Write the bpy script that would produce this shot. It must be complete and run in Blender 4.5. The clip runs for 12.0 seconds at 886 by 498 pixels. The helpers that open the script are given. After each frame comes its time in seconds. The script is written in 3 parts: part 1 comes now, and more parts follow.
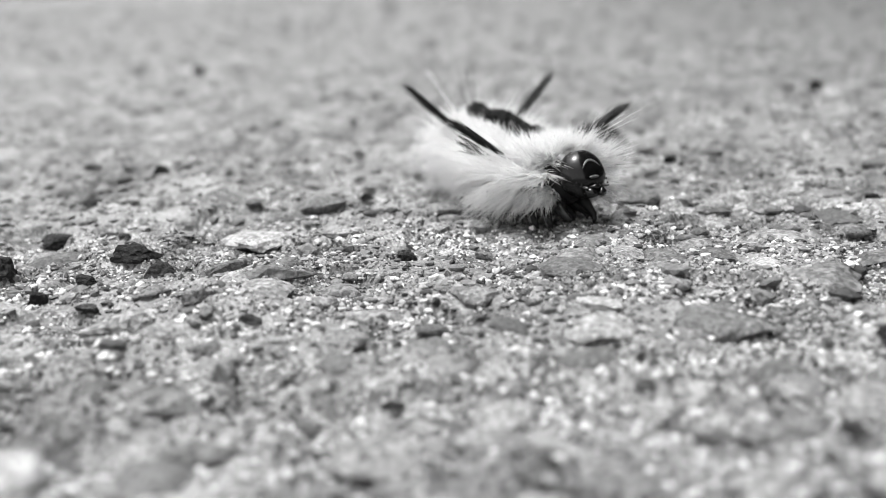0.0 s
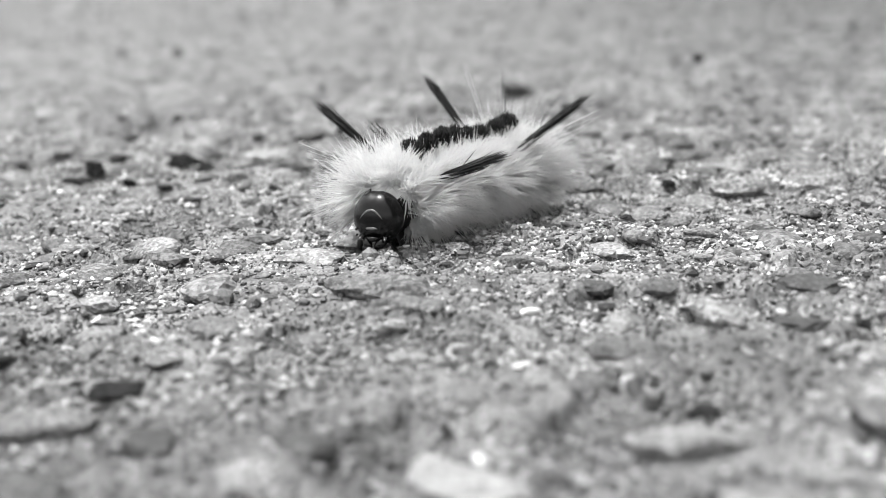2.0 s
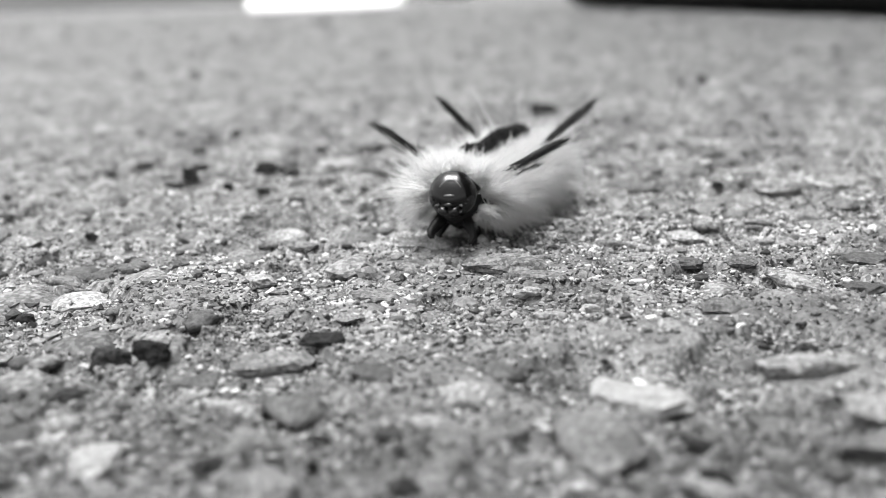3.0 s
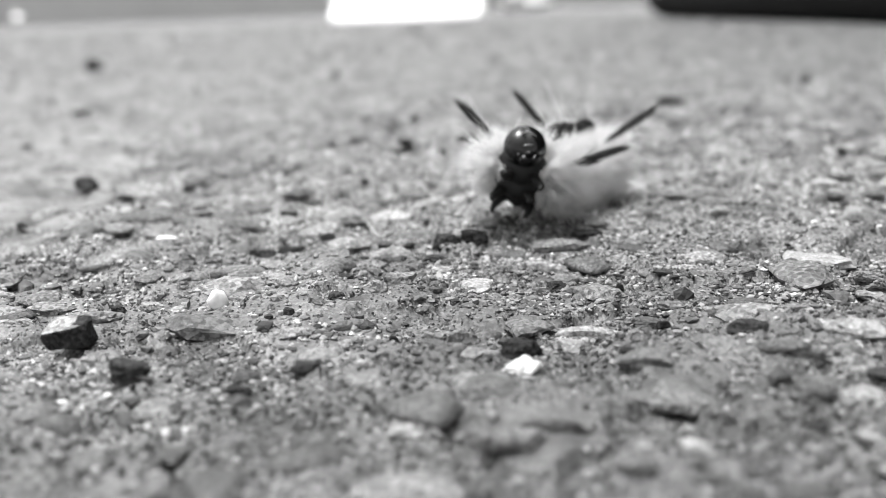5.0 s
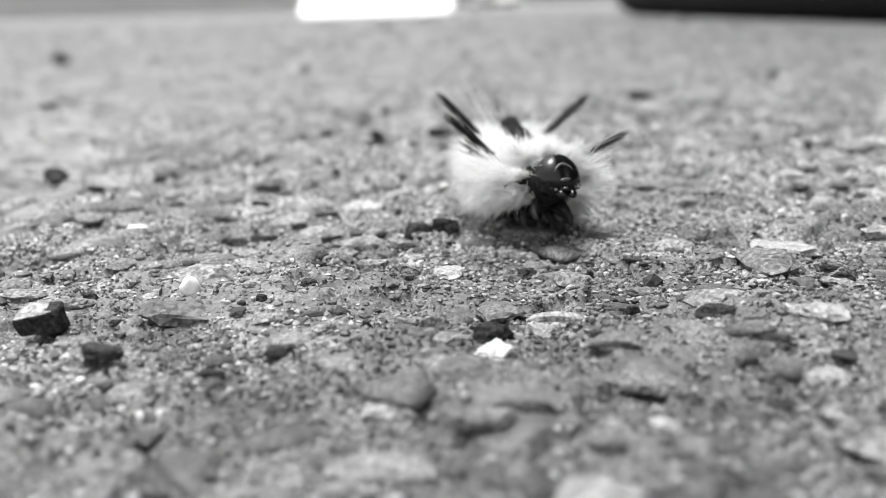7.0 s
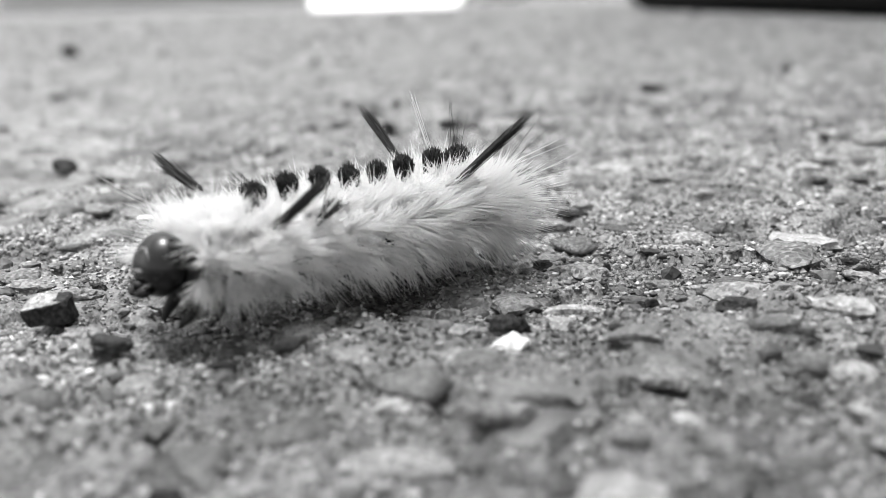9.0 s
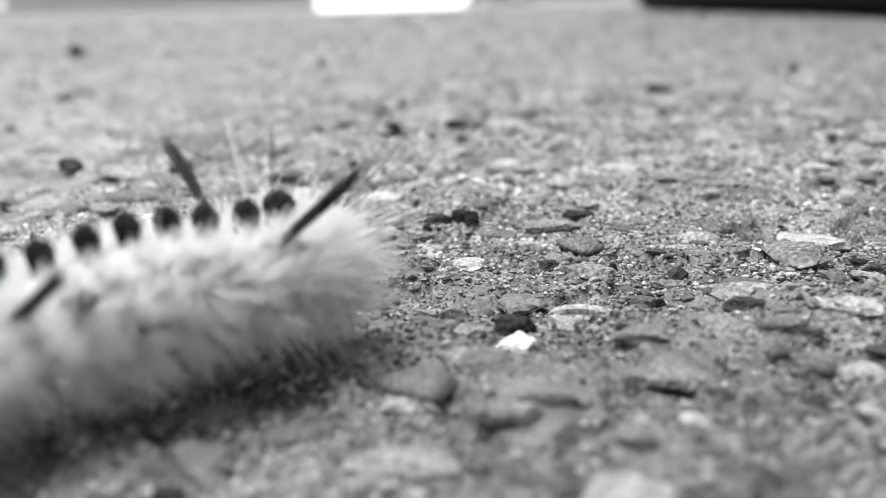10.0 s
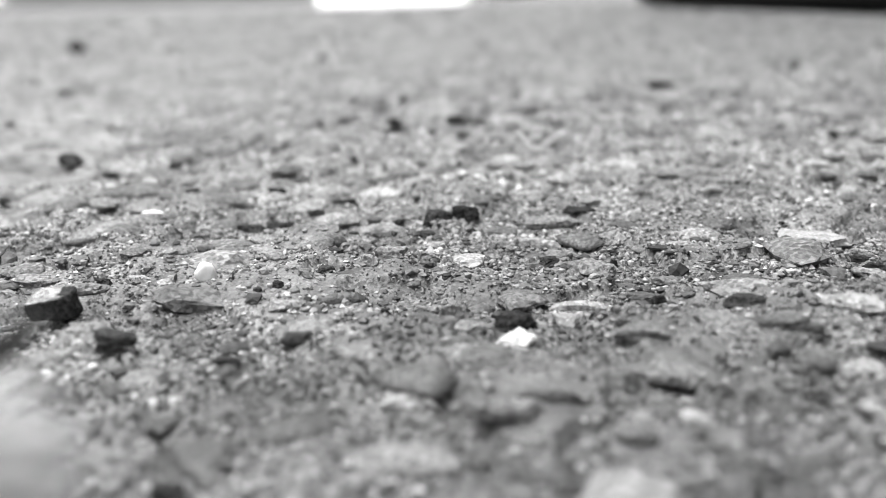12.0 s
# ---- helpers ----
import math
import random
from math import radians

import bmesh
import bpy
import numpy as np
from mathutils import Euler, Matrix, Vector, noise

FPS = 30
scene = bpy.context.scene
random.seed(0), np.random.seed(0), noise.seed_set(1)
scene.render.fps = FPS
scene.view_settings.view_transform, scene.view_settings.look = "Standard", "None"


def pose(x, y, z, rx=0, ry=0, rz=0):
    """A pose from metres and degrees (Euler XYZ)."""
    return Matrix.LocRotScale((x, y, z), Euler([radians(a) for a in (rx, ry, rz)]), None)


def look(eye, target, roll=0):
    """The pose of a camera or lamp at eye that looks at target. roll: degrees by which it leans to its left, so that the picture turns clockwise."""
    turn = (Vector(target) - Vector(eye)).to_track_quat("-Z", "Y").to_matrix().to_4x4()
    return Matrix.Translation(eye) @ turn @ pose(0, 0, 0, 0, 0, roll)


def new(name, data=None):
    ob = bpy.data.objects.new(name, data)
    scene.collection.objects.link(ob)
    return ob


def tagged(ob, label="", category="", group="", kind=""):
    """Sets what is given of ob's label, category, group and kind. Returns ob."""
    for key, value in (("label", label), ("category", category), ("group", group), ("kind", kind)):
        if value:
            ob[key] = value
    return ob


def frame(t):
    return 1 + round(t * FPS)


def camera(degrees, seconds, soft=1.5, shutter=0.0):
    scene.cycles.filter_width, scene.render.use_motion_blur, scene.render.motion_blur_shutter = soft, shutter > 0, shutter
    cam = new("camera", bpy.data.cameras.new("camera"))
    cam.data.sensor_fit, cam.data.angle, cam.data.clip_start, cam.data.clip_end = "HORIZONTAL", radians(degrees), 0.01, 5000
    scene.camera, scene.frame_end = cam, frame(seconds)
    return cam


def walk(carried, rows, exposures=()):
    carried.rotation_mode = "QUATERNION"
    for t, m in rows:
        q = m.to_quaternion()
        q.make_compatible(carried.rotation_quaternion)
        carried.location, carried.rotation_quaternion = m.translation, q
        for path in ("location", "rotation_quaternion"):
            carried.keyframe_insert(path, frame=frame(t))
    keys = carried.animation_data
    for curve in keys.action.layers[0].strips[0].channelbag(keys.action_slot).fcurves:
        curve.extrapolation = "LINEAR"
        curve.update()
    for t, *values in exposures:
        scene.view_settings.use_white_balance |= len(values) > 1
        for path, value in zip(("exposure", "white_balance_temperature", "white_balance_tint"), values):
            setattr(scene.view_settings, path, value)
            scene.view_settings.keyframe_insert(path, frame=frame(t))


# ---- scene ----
# All plans below are written in centimetres and laid into the world by CM.
CM = 0.01

# ---- camera ----
cam = camera(43.9, 12.0, 0.85)
cam.data.dof.use_dof = True
cam.data.dof.focus_distance = 7.6 * CM
cam.data.dof.aperture_fstop = 37.0

# seconds, eye, aim, lean (cm)
PATH = [
    (0, (2.022, 4.610, 1.948), (0.986, 14.265, -0.441), -2.37),
    (0.5, (2.835, 3.991, 1.943), (1.846, 13.660, -0.408), -2.37),
    (1, (3.301, 2.823, 1.916), (2.533, 12.495, -0.504), -2.36),
    (1.5, (3.175, 1.985, 1.967), (2.414, 11.665, -0.424), -2.10),
    (2, (2.335, 0.837, 1.940), (1.747, 10.511, -0.524), -2.37),
    (2.5, (1.538, 0.034, 1.938), (1.123, 9.735, -0.452), -2.34),
    (3, (1.349, -0.460, 1.990), (1.045, 9.277, -0.268), -2.15),
    (3.5, (1.174, -1.409, 1.938), (0.775, 8.312, -0.373), -2.09),
    (3.7, (1.089, -2.052, 2.006), (0.617, 7.641, -0.406), -2.20),
    (5.3, (-0.008, -3.641, 1.942), (-0.960, 6.087, -0.171), -2.10),
    (5.5, (0.005, -3.640, 1.924), (-0.886, 6.089, -0.208), -2.11),
    (6, (0.015, -3.650, 1.917), (-0.836, 6.075, -0.251), -2.09),
    (6.5, (0.040, -3.614, 1.881), (-0.772, 6.103, -0.340), -2.17),
    (7, (0.059, -3.702, 1.915), (-0.594, 6.036, -0.262), -1.78),
    (7.2, (0.001, -3.616, 1.859), (-0.684, 6.114, -0.346), -1.63),
    (9, (0.006, -3.583, 1.866), (-0.721, 6.140, -0.356), -1.67),
    (9.5, (-0.001, -3.590, 1.859), (-0.735, 6.134, -0.355), -1.59),
    (10, (0.005, -3.558, 1.851), (-0.775, 6.163, -0.363), -1.63),
    (10.5, (-0.006, -3.566, 1.857), (-0.800, 6.147, -0.385), -1.67),
    (11, (0.007, -3.550, 1.845), (-0.777, 6.159, -0.416), -1.67),
    (11.5, (-0.000, -3.559, 1.841), (-0.788, 6.159, -0.381), -1.61),
    (12, (0.007, -3.541, 1.846), (-0.780, 6.171, -0.401), -1.58),
]
walk(cam, [(t, look([v * CM for v in eye], [v * CM for v in aim], lean)) for t, eye, aim, lean in PATH], [(0, 1.56), (3.7, 1.56), (5.3, 1.65), (12, 1.66)])

# ---- light: a bright overcast sky, the sun behind thin cloud, almost overhead ----
SUN_HEIGHT, SUN_ROUND = radians(81), radians(-70)
world = bpy.data.worlds.new("overcast_sky")
scene.world = world
world.use_nodes = True
wn, wl = world.node_tree.nodes, world.node_tree.links
sky = wn.new("ShaderNodeTexSky")
sky.sky_type, sky.sun_disc = "NISHITA", False
sky.sun_elevation, sky.sun_rotation = SUN_HEIGHT, SUN_ROUND
sky.dust_density = 4.0
grey = wn.new("ShaderNodeRGBToBW")
wl.new(sky.outputs["Color"], grey.inputs["Color"])
wl.new(grey.outputs["Val"], wn["Background"].inputs["Color"])
wn["Background"].inputs["Strength"].default_value = 0.15
sun = new("sun", bpy.data.lights.new("sun", "SUN"))
sun.data.energy, sun.data.angle = 1.15, radians(18)
sun_way = Vector((math.sin(SUN_ROUND) * math.cos(SUN_HEIGHT), math.cos(SUN_ROUND) * math.cos(SUN_HEIGHT), math.sin(SUN_HEIGHT)))
sun.matrix_world = look(sun_way, (0, 0, 0))


# ---- materials: the film is black and white ----
def surface(name, dark, light, grain, stain, rough=0.8, bump=0.3, blend=0.42, low=0.32, spread=0.0, island=False, specks=0.0, thin=0.0, spec=0.5, patchy=False, ramp=()):
    """Grey surface: grain and stain are sizes in cm; spread varies the shade from piece to piece."""
    m = bpy.data.materials.new(name)
    m.use_nodes = True
    n, l = m.node_tree.nodes, m.node_tree.links
    shader = n["Principled BSDF"]
    where = n.new("ShaderNodeTexCoord")
    fine, wide = n.new("ShaderNodeTexNoise"), n.new("ShaderNodeTexNoise")
    fine.inputs["Scale"].default_value, fine.inputs["Detail"].default_value = 1 / (grain * CM), 6
    wide.inputs["Scale"].default_value, wide.inputs["Detail"].default_value = 1 / (stain * CM), 3
    for tex in (fine, wide):
        l.new(where.outputs["Object"], tex.inputs["Vector"])
    both = n.new("ShaderNodeMix")
    both.data_type = "FLOAT"
    both.inputs["Factor"].default_value = blend
    l.new(fine.outputs["Fac"], both.inputs["A"])
    l.new(wide.outputs["Fac"], both.inputs["B"])
    reach = n.new("ShaderNodeMapRange")
    reach.inputs["From Min"].default_value, reach.inputs["From Max"].default_value = low, 1 - low
    reach.inputs["To Min"].default_value, reach.inputs["To Max"].default_value = dark, light
    l.new(both.outputs["Result"], reach.inputs["Value"])
    shade = reach.outputs["Result"]
    if spread:
        if island:
            chance = n.new("ShaderNodeNewGeometry").outputs["Random Per Island"]
        else:
            chance = n.new("ShaderNodeObjectInfo").outputs["Random"]
        curve = n.new("ShaderNodeMapRange")
        curve.inputs["To Min"].default_value, curve.inputs["To Max"].default_value = 1 - spread, 1 + spread
        l.new(chance, curve.inputs["Value"])
        times = n.new("ShaderNodeMath")
        times.operation = "MULTIPLY"
        l.new(shade, times.inputs[0])
        l.new(curve.outputs["Result"], times.inputs[1])
        shade = times.outputs["Value"]
    if ramp:
        # how the grains share out from dark ones to bright quartz
        tones = n.new("ShaderNodeValToRGB")
        ends = tones.color_ramp.elements
        ends[0].color, ends[1].color = (ramp[0][1],) * 3 + (1,), (ramp[-1][1],) * 3 + (1,)
        for place, tone in ramp[1:-1]:
            ends.new(place).color = (tone,) * 3 + (1,)
        l.new(n.new("ShaderNodeNewGeometry").outputs["Random Per Island"], tones.inputs["Fac"])
        toned_by = n.new("ShaderNodeMath")
        toned_by.operation = "MULTIPLY_ADD"
        toned_by.inputs[2].default_value = 0.0
        lifted = n.new("ShaderNodeMath")
        lifted.operation = "MULTIPLY"
        lifted.inputs[1].default_value = 4.0
        l.new(shade, lifted.inputs[0])
        l.new(lifted.outputs["Value"], toned_by.inputs[0])
        l.new(tones.outputs["Color"], toned_by.inputs[1])
        shade = toned_by.outputs["Value"]
    if specks:
        cells = n.new("ShaderNodeTexVoronoi")
        cells.inputs["Scale"].default_value = 1 / (grain * CM * 0.8)
        l.new(where.outputs["Object"], cells.inputs["Vector"])
        toned = n.new("ShaderNodeRGBToBW")
        l.new(cells.outputs["Color"], toned.inputs["Color"])
        span = n.new("ShaderNodeMapRange")
        span.inputs["From Min"].default_value, span.inputs["From Max"].default_value = 0.2, 0.8
        span.inputs["To Min"].default_value, span.inputs["To Max"].default_value = 1 - specks, 1 + specks
        l.new(toned.outputs["Val"], span.inputs["Value"])
        dots = n.new("ShaderNodeMath")
        dots.operation = "MULTIPLY"
        l.new(shade, dots.inputs[0])
        l.new(span.outputs["Result"], dots.inputs[1])
        shade = dots.outputs["Value"]
    if patchy:
        # darker towards a point at the near end of the pavement, with a ragged border
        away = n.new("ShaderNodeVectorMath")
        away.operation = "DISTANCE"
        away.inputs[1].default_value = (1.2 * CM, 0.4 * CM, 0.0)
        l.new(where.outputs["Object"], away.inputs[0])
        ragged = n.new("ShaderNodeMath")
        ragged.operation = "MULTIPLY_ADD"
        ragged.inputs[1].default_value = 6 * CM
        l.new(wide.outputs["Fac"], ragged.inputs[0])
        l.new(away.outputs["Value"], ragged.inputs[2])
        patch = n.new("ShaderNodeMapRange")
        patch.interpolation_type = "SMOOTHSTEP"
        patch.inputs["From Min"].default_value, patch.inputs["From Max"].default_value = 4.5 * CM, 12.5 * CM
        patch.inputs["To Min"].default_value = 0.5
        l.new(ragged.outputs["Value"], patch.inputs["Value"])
        darkened = n.new("ShaderNodeMath")
        darkened.operation = "MULTIPLY"
        l.new(shade, darkened.inputs[0])
        l.new(patch.outputs["Result"], darkened.inputs[1])
        shade = darkened.outputs["Value"]
        # broad lighter and darker blotches
        broad = n.new("ShaderNodeTexNoise")
        broad.inputs["Scale"].default_value, broad.inputs["Detail"].default_value = 1 / (1.1 * CM), 2
        l.new(where.outputs["Object"], broad.inputs["Vector"])
        blotch = n.new("ShaderNodeMapRange")
        blotch.inputs["From Min"].default_value, blotch.inputs["From Max"].default_value = 0.35, 0.65
        blotch.inputs["To Min"].default_value, blotch.inputs["To Max"].default_value = 0.66, 1.3
        l.new(broad.outputs["Fac"], blotch.inputs["Value"])
        mottled = n.new("ShaderNodeMath")
        mottled.operation = "MULTIPLY"
        l.new(shade, mottled.inputs[0])
        l.new(blotch.outputs["Result"], mottled.inputs[1])
        shade = mottled.outputs["Value"]
    l.new(shade, shader.inputs["Base Color"])
    shader.inputs["Roughness"].default_value = rough
    shader.inputs["Specular IOR Level"].default_value = spec
    if bump:
        relief = n.new("ShaderNodeBump")
        relief.inputs["Strength"].default_value, relief.inputs["Distance"].default_value = bump, grain * CM * 0.5
        l.new(fine.outputs["Fac"], relief.inputs["Height"])
        l.new(relief.outputs["Normal"], shader.inputs["Normal"])
    if thin:
        glow = n.new("ShaderNodeBsdfTranslucent")
        l.new(shade, glow.inputs["Color"])
        mix = n.new("ShaderNodeMixShader")
        mix.inputs["Fac"].default_value = thin
        l.new(shader.outputs["BSDF"], mix.inputs[1])
        l.new(glow.outputs["BSDF"], mix.inputs[2])
        clear = n.new("ShaderNodeBsdfTransparent")
        sheer = n.new("ShaderNodeMixShader")
        sheer.inputs["Fac"].default_value = 0.42
        l.new(mix.outputs["Shader"], sheer.inputs[1])
        l.new(clear.outputs["BSDF"], sheer.inputs[2])
        l.new(sheer.outputs["Shader"], n["Material Output"].inputs["Surface"])
    return m


CONCRETE = surface("weathered_concrete", 0.012, 0.2, 0.032, 0.38, 0.62, 1.0, 0.55, 0.39, specks=0.9, patchy=True, spec=0.8)
PLATE = surface("worn_stone_plates", 0.06, 0.21, 0.025, 0.3, 0.6, 0.8, 0.5, 0.36, specks=0.4, patchy=True, spec=0.8)
SAND = surface("sand_grains", 0.14, 0.21, 0.05, 0.8, 0.45, 0.3, ramp=((0, 0.015), (0.2, 0.07), (0.5, 0.24), (0.8, 0.5), (1, 0.9)), patchy=True)
DARK_STONE = surface("dark_stone", 0.005, 0.036, 0.03, 0.15, 0.85, 1.0, spread=0.5, specks=0.5, spec=0.18)
GREY_STONE = surface("grey_stone", 0.06, 0.2, 0.03, 0.25, 0.8, 1.0, spread=0.3, specks=0.5)
DARK_FLAKE = surface("dark_flake", 0.028, 0.085, 0.03, 0.25, 0.8, 0.8, spread=0.2, specks=0.35)
PALE_FLAKE = surface("pale_flake", 0.14, 0.34, 0.03, 0.2, 0.8, 0.8, spread=0.2, specks=0.4)
PALE_SLAB = surface("pale_slab", 0.19, 0.33, 0.03, 0.2, 0.75, 0.8, specks=0.25)
WHITE_STONE = surface("white_quartz", 0.58, 0.82, 0.06, 0.2, 0.35, 0.2)
DULL_QUARTZ = surface("dull_white_quartz", 0.32, 0.52, 0.04, 0.2, 0.6, 0.5, specks=0.2)
MIX_STONE = surface("mixed_aggregate", 0.06, 0.22, 0.03, 0.4, 0.8, 1.0, spread=0.5, specks=0.5)
CHIPS = surface("stone_chips", 0.09, 0.18, 0.04, 0.2, 0.8, 0.6, ramp=((0, 0.02), (0.14, 0.08), (0.3, 0.2), (0.7, 0.3), (1, 0.4)), specks=0.35, patchy=True)
EMBEDDED = surface("embedded_stones", 0.07, 0.19, 0.028, 0.3, 0.75, 1.0, ramp=((0, 0.13), (0.3, 0.22), (0.75, 0.33), (1, 0.45)), specks=0.5, patchy=True)
WHITE_HAIR = surface("white_hair", 0.8, 0.97, 0.05, 0.4, 0.5, 0, thin=0.76)
BLACK_HAIR = surface("black_hair", 0.003, 0.008, 0.05, 0.3, 0.6, 0, spread=0.4, island=True, spec=0.2)
GREY_HAIR = surface("dark_grey_hair", 0.008, 0.03, 0.05, 0.3, 0.5, 0, spread=0.5, island=True, spec=0.3)
SKIN = surface("pale_grey_skin", 0.45, 0.82, 0.06, 0.12, 0.5, 0.3)
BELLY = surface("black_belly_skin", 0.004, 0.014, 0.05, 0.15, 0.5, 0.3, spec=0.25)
HEAD_SHELL = surface("black_head_shell", 0.002, 0.005, 0.03, 0.1, 0.2, 0.05, spec=0.36)
FACE_SHELL = surface("grey_face_shell", 0.03, 0.09, 0.03, 0.06, 0.25, 0.2)
PALE_PLATE_GLINT = surface("pale_plate_and_glint", 0.05, 0.13, 0.03, 0.1, 0.3, 0.1)
WHITE_PAINT = surface("white_paint", 0.8, 0.9, 0.4, 4.0, 0.5, 0.1)
FAR_WALL = surface("far_wall_plaster", 0.3, 0.42, 3.0, 60.0, 0.9, 0.2)
BLACK_RUBBER = surface("black_rubber", 0.006, 0.014, 0.2, 3.0, 0.9, 0.3, spec=0.1)


# ---- mesh helpers ----
def mesh_of(name, verts, faces, mats, smooth=True):
    data = bpy.data.meshes.new(name)
    data.from_pydata((np.asarray(verts, float) * CM).tolist(), [], faces if isinstance(faces, list) else faces.tolist())
    for m in mats:
        data.materials.append(m)
    data.polygons.foreach_set("use_smooth", [smooth] * len(data.polygons))
    return data


def part(name, data, parent, label="", kind=""):
    ob = new(name, data)
    ob.parent = parent
    return tagged(ob, label, kind=kind)


def ball(level):
    bm = bmesh.new()
    bmesh.ops.create_icosphere(bm, subdivisions=level, radius=1)
    verts = np.array([v.co[:] for v in bm.verts])
    faces = [[v.index for v in f.verts] for f in bm.faces]
    bm.free()
    return verts, faces


BALLS = {level: ball(level) for level in (2, 3, 4)}


def lattice(ix, iy, seed):
    h = (ix.astype(np.int64) * 374761393 + iy.astype(np.int64) * 668265263 + seed * 974711) & 0x7FFFFFFF
    h = ((h ^ (h >> 13)) * 1274126177) & 0x7FFFFFFF
    return ((h ^ (h >> 16)) & 0xFFFF) / 65535.0


def bumps(x, y, size, seed):
    """Smooth uneven height, about -0.5 to 0.5, with humps of that size."""
    u, v = np.asarray(x) / size + 1000, np.asarray(y) / size + 1000
    i, j = np.floor(u), np.floor(v)
    a, b = u - i, v - j
    a, b = a * a * (3 - 2 * a), b * b * (3 - 2 * b)
    i, j = i.astype(np.int64), j.astype(np.int64)
    low = lattice(i, j, seed) * (1 - a) + lattice(i + 1, j, seed) * a
    high = lattice(i, j + 1, seed) * (1 - a) + lattice(i + 1, j + 1, seed) * a
    return low * (1 - b) + high * b - 0.5


def ground_z(x, y):
    near = np.exp(-np.maximum(np.hypot(np.asarray(x), np.asarray(y) - 9) - 14, 0) / 12)
    z = 0.06 * bumps(x, y, 2.7, 1) + 0.1 * bumps(x, y, 0.8, 2)
    return z + near * (0.085 * bumps(x, y, 0.3, 3) + 0.04 * bumps(x, y, 0.13, 4) + 0.075 * (plate(x, y) - 0.6))


def plate(x, y):
    """1 on the flush plates of stone in the pavement, 0 in the worn hollows between, with steep ragged edges."""
    h = bumps(x, y, 0.62, 5) + 0.55 * bumps(x, y, 0.24, 6) + 0.09 * bumps(x, y, 0.09, 7)
    h = np.clip((h + 0.03) / 0.1, 0, 1)
    return h * h * (3 - 2 * h)


# ---- ground: one sheet to the horizon ----
def spaced(low, high, step, far):
    inner = np.arange(low, high, step)
    out, gap, left, right = [], step, [], []
    a = b = 0.0
    while a < far:
        gap *= 1.09
        a += gap
        left.append(low - a)
        right.append(inner[-1] + a)
    return np.r_[left[::-1], inner, right]


def build_ground():
    xs, ys = spaced(-5.0, 6.0, 0.03, 6000), spaced(-0.4, 15, 0.034, 6000)
    gx, gy = np.meshgrid(xs, ys)
    verts = np.stack([gx, gy, ground_z(gx, gy)], -1).reshape(-1, 3)
    nx, ny = len(xs), len(ys)
    i = (np.arange(ny - 1)[:, None] * nx + np.arange(nx - 1)).ravel()
    faces = np.stack([i, i + 1, i + 1 + nx, i + nx], -1)
    data = mesh_of("ground", verts, faces, [CONCRETE, PLATE])
    flush = (plate(gx, gy) > 0.9)[:-1, :-1].ravel() & (np.hypot(gx - 0.5, gy - 8)[:-1, :-1].ravel() < 30)
    data.polygons.foreach_set("material_index", flush.astype(np.int32))
    return tagged(new("ground", data),
                  "grey weathered concrete pavement with exposed sand and stone", "ground", kind="structure")


ground = build_ground()


# ---- loose and embedded stones ----
def stone_mesh(name, w, d, h, seed, mats, flat=False, level=3, edge=50.0, boxy=False):
    """A broken stone: a rounded many-sided block with an uneven skin, its foot at z = 0."""
    rng = np.random.default_rng(seed)
    dirs, faces = BALLS[level]
    planes = rng.normal(size=(9 if flat else 8, 3))
    if flat:
        planes[:, 2] *= 0.25
    if boxy:
        planes = np.r_[np.array([[1, 0, 0], [-1, 0, 0], [0, 1, 0], [0, -1, 0]]) + rng.normal(0, 0.22, (4, 3)), planes[:3]]
    planes = np.r_[planes, [[0.12, 0.05, 1], [0, 0, -1]]]
    planes /= np.linalg.norm(planes, axis=1)[:, None]
    reach = rng.uniform(0.72, 1.0, len(planes))
    reach[-2:] = 0.8
    push = np.maximum(dirs @ planes.T, 1e-3) / reach
    r = (push ** edge).sum(1) ** (-1 / edge)
    seedv = Vector((seed * 3.1, seed * 1.7, 0))
    rough = np.array([noise.fractal(Vector(v) * 2.6 + seedv, 0.8, 2.1, 4) for v in dirs])
    p = dirs * (r * (1 + 0.2 * rough))[:, None]
    p = p * (w / 2, d / 2, h / 2) / np.abs(p).max(0)
    if flat:
        # a lens with an undercut rim and a gently domed top
        out = np.hypot(p[:, 0] / (w / 2), p[:, 1] / (d / 2))
        p[:, :2] *= (1 - 0.3 * np.clip(-p[:, 2] / (h / 2), 0, 1))[:, None]
        p[:, 2] -= 0.22 * h * np.clip(out, 0, 1) ** 2 * (p[:, 2] > 0)
    if not flat:
        p[:, :2] *= (1 - 0.22 * p[:, 2] / (h / 2))[:, None]
        p[:, :2] *= (w / 2, d / 2) / np.abs(p[:, :2]).max(0)
    p[:, 2] += h / 2
    return mesh_of(name, p, faces, mats, edge < 10)


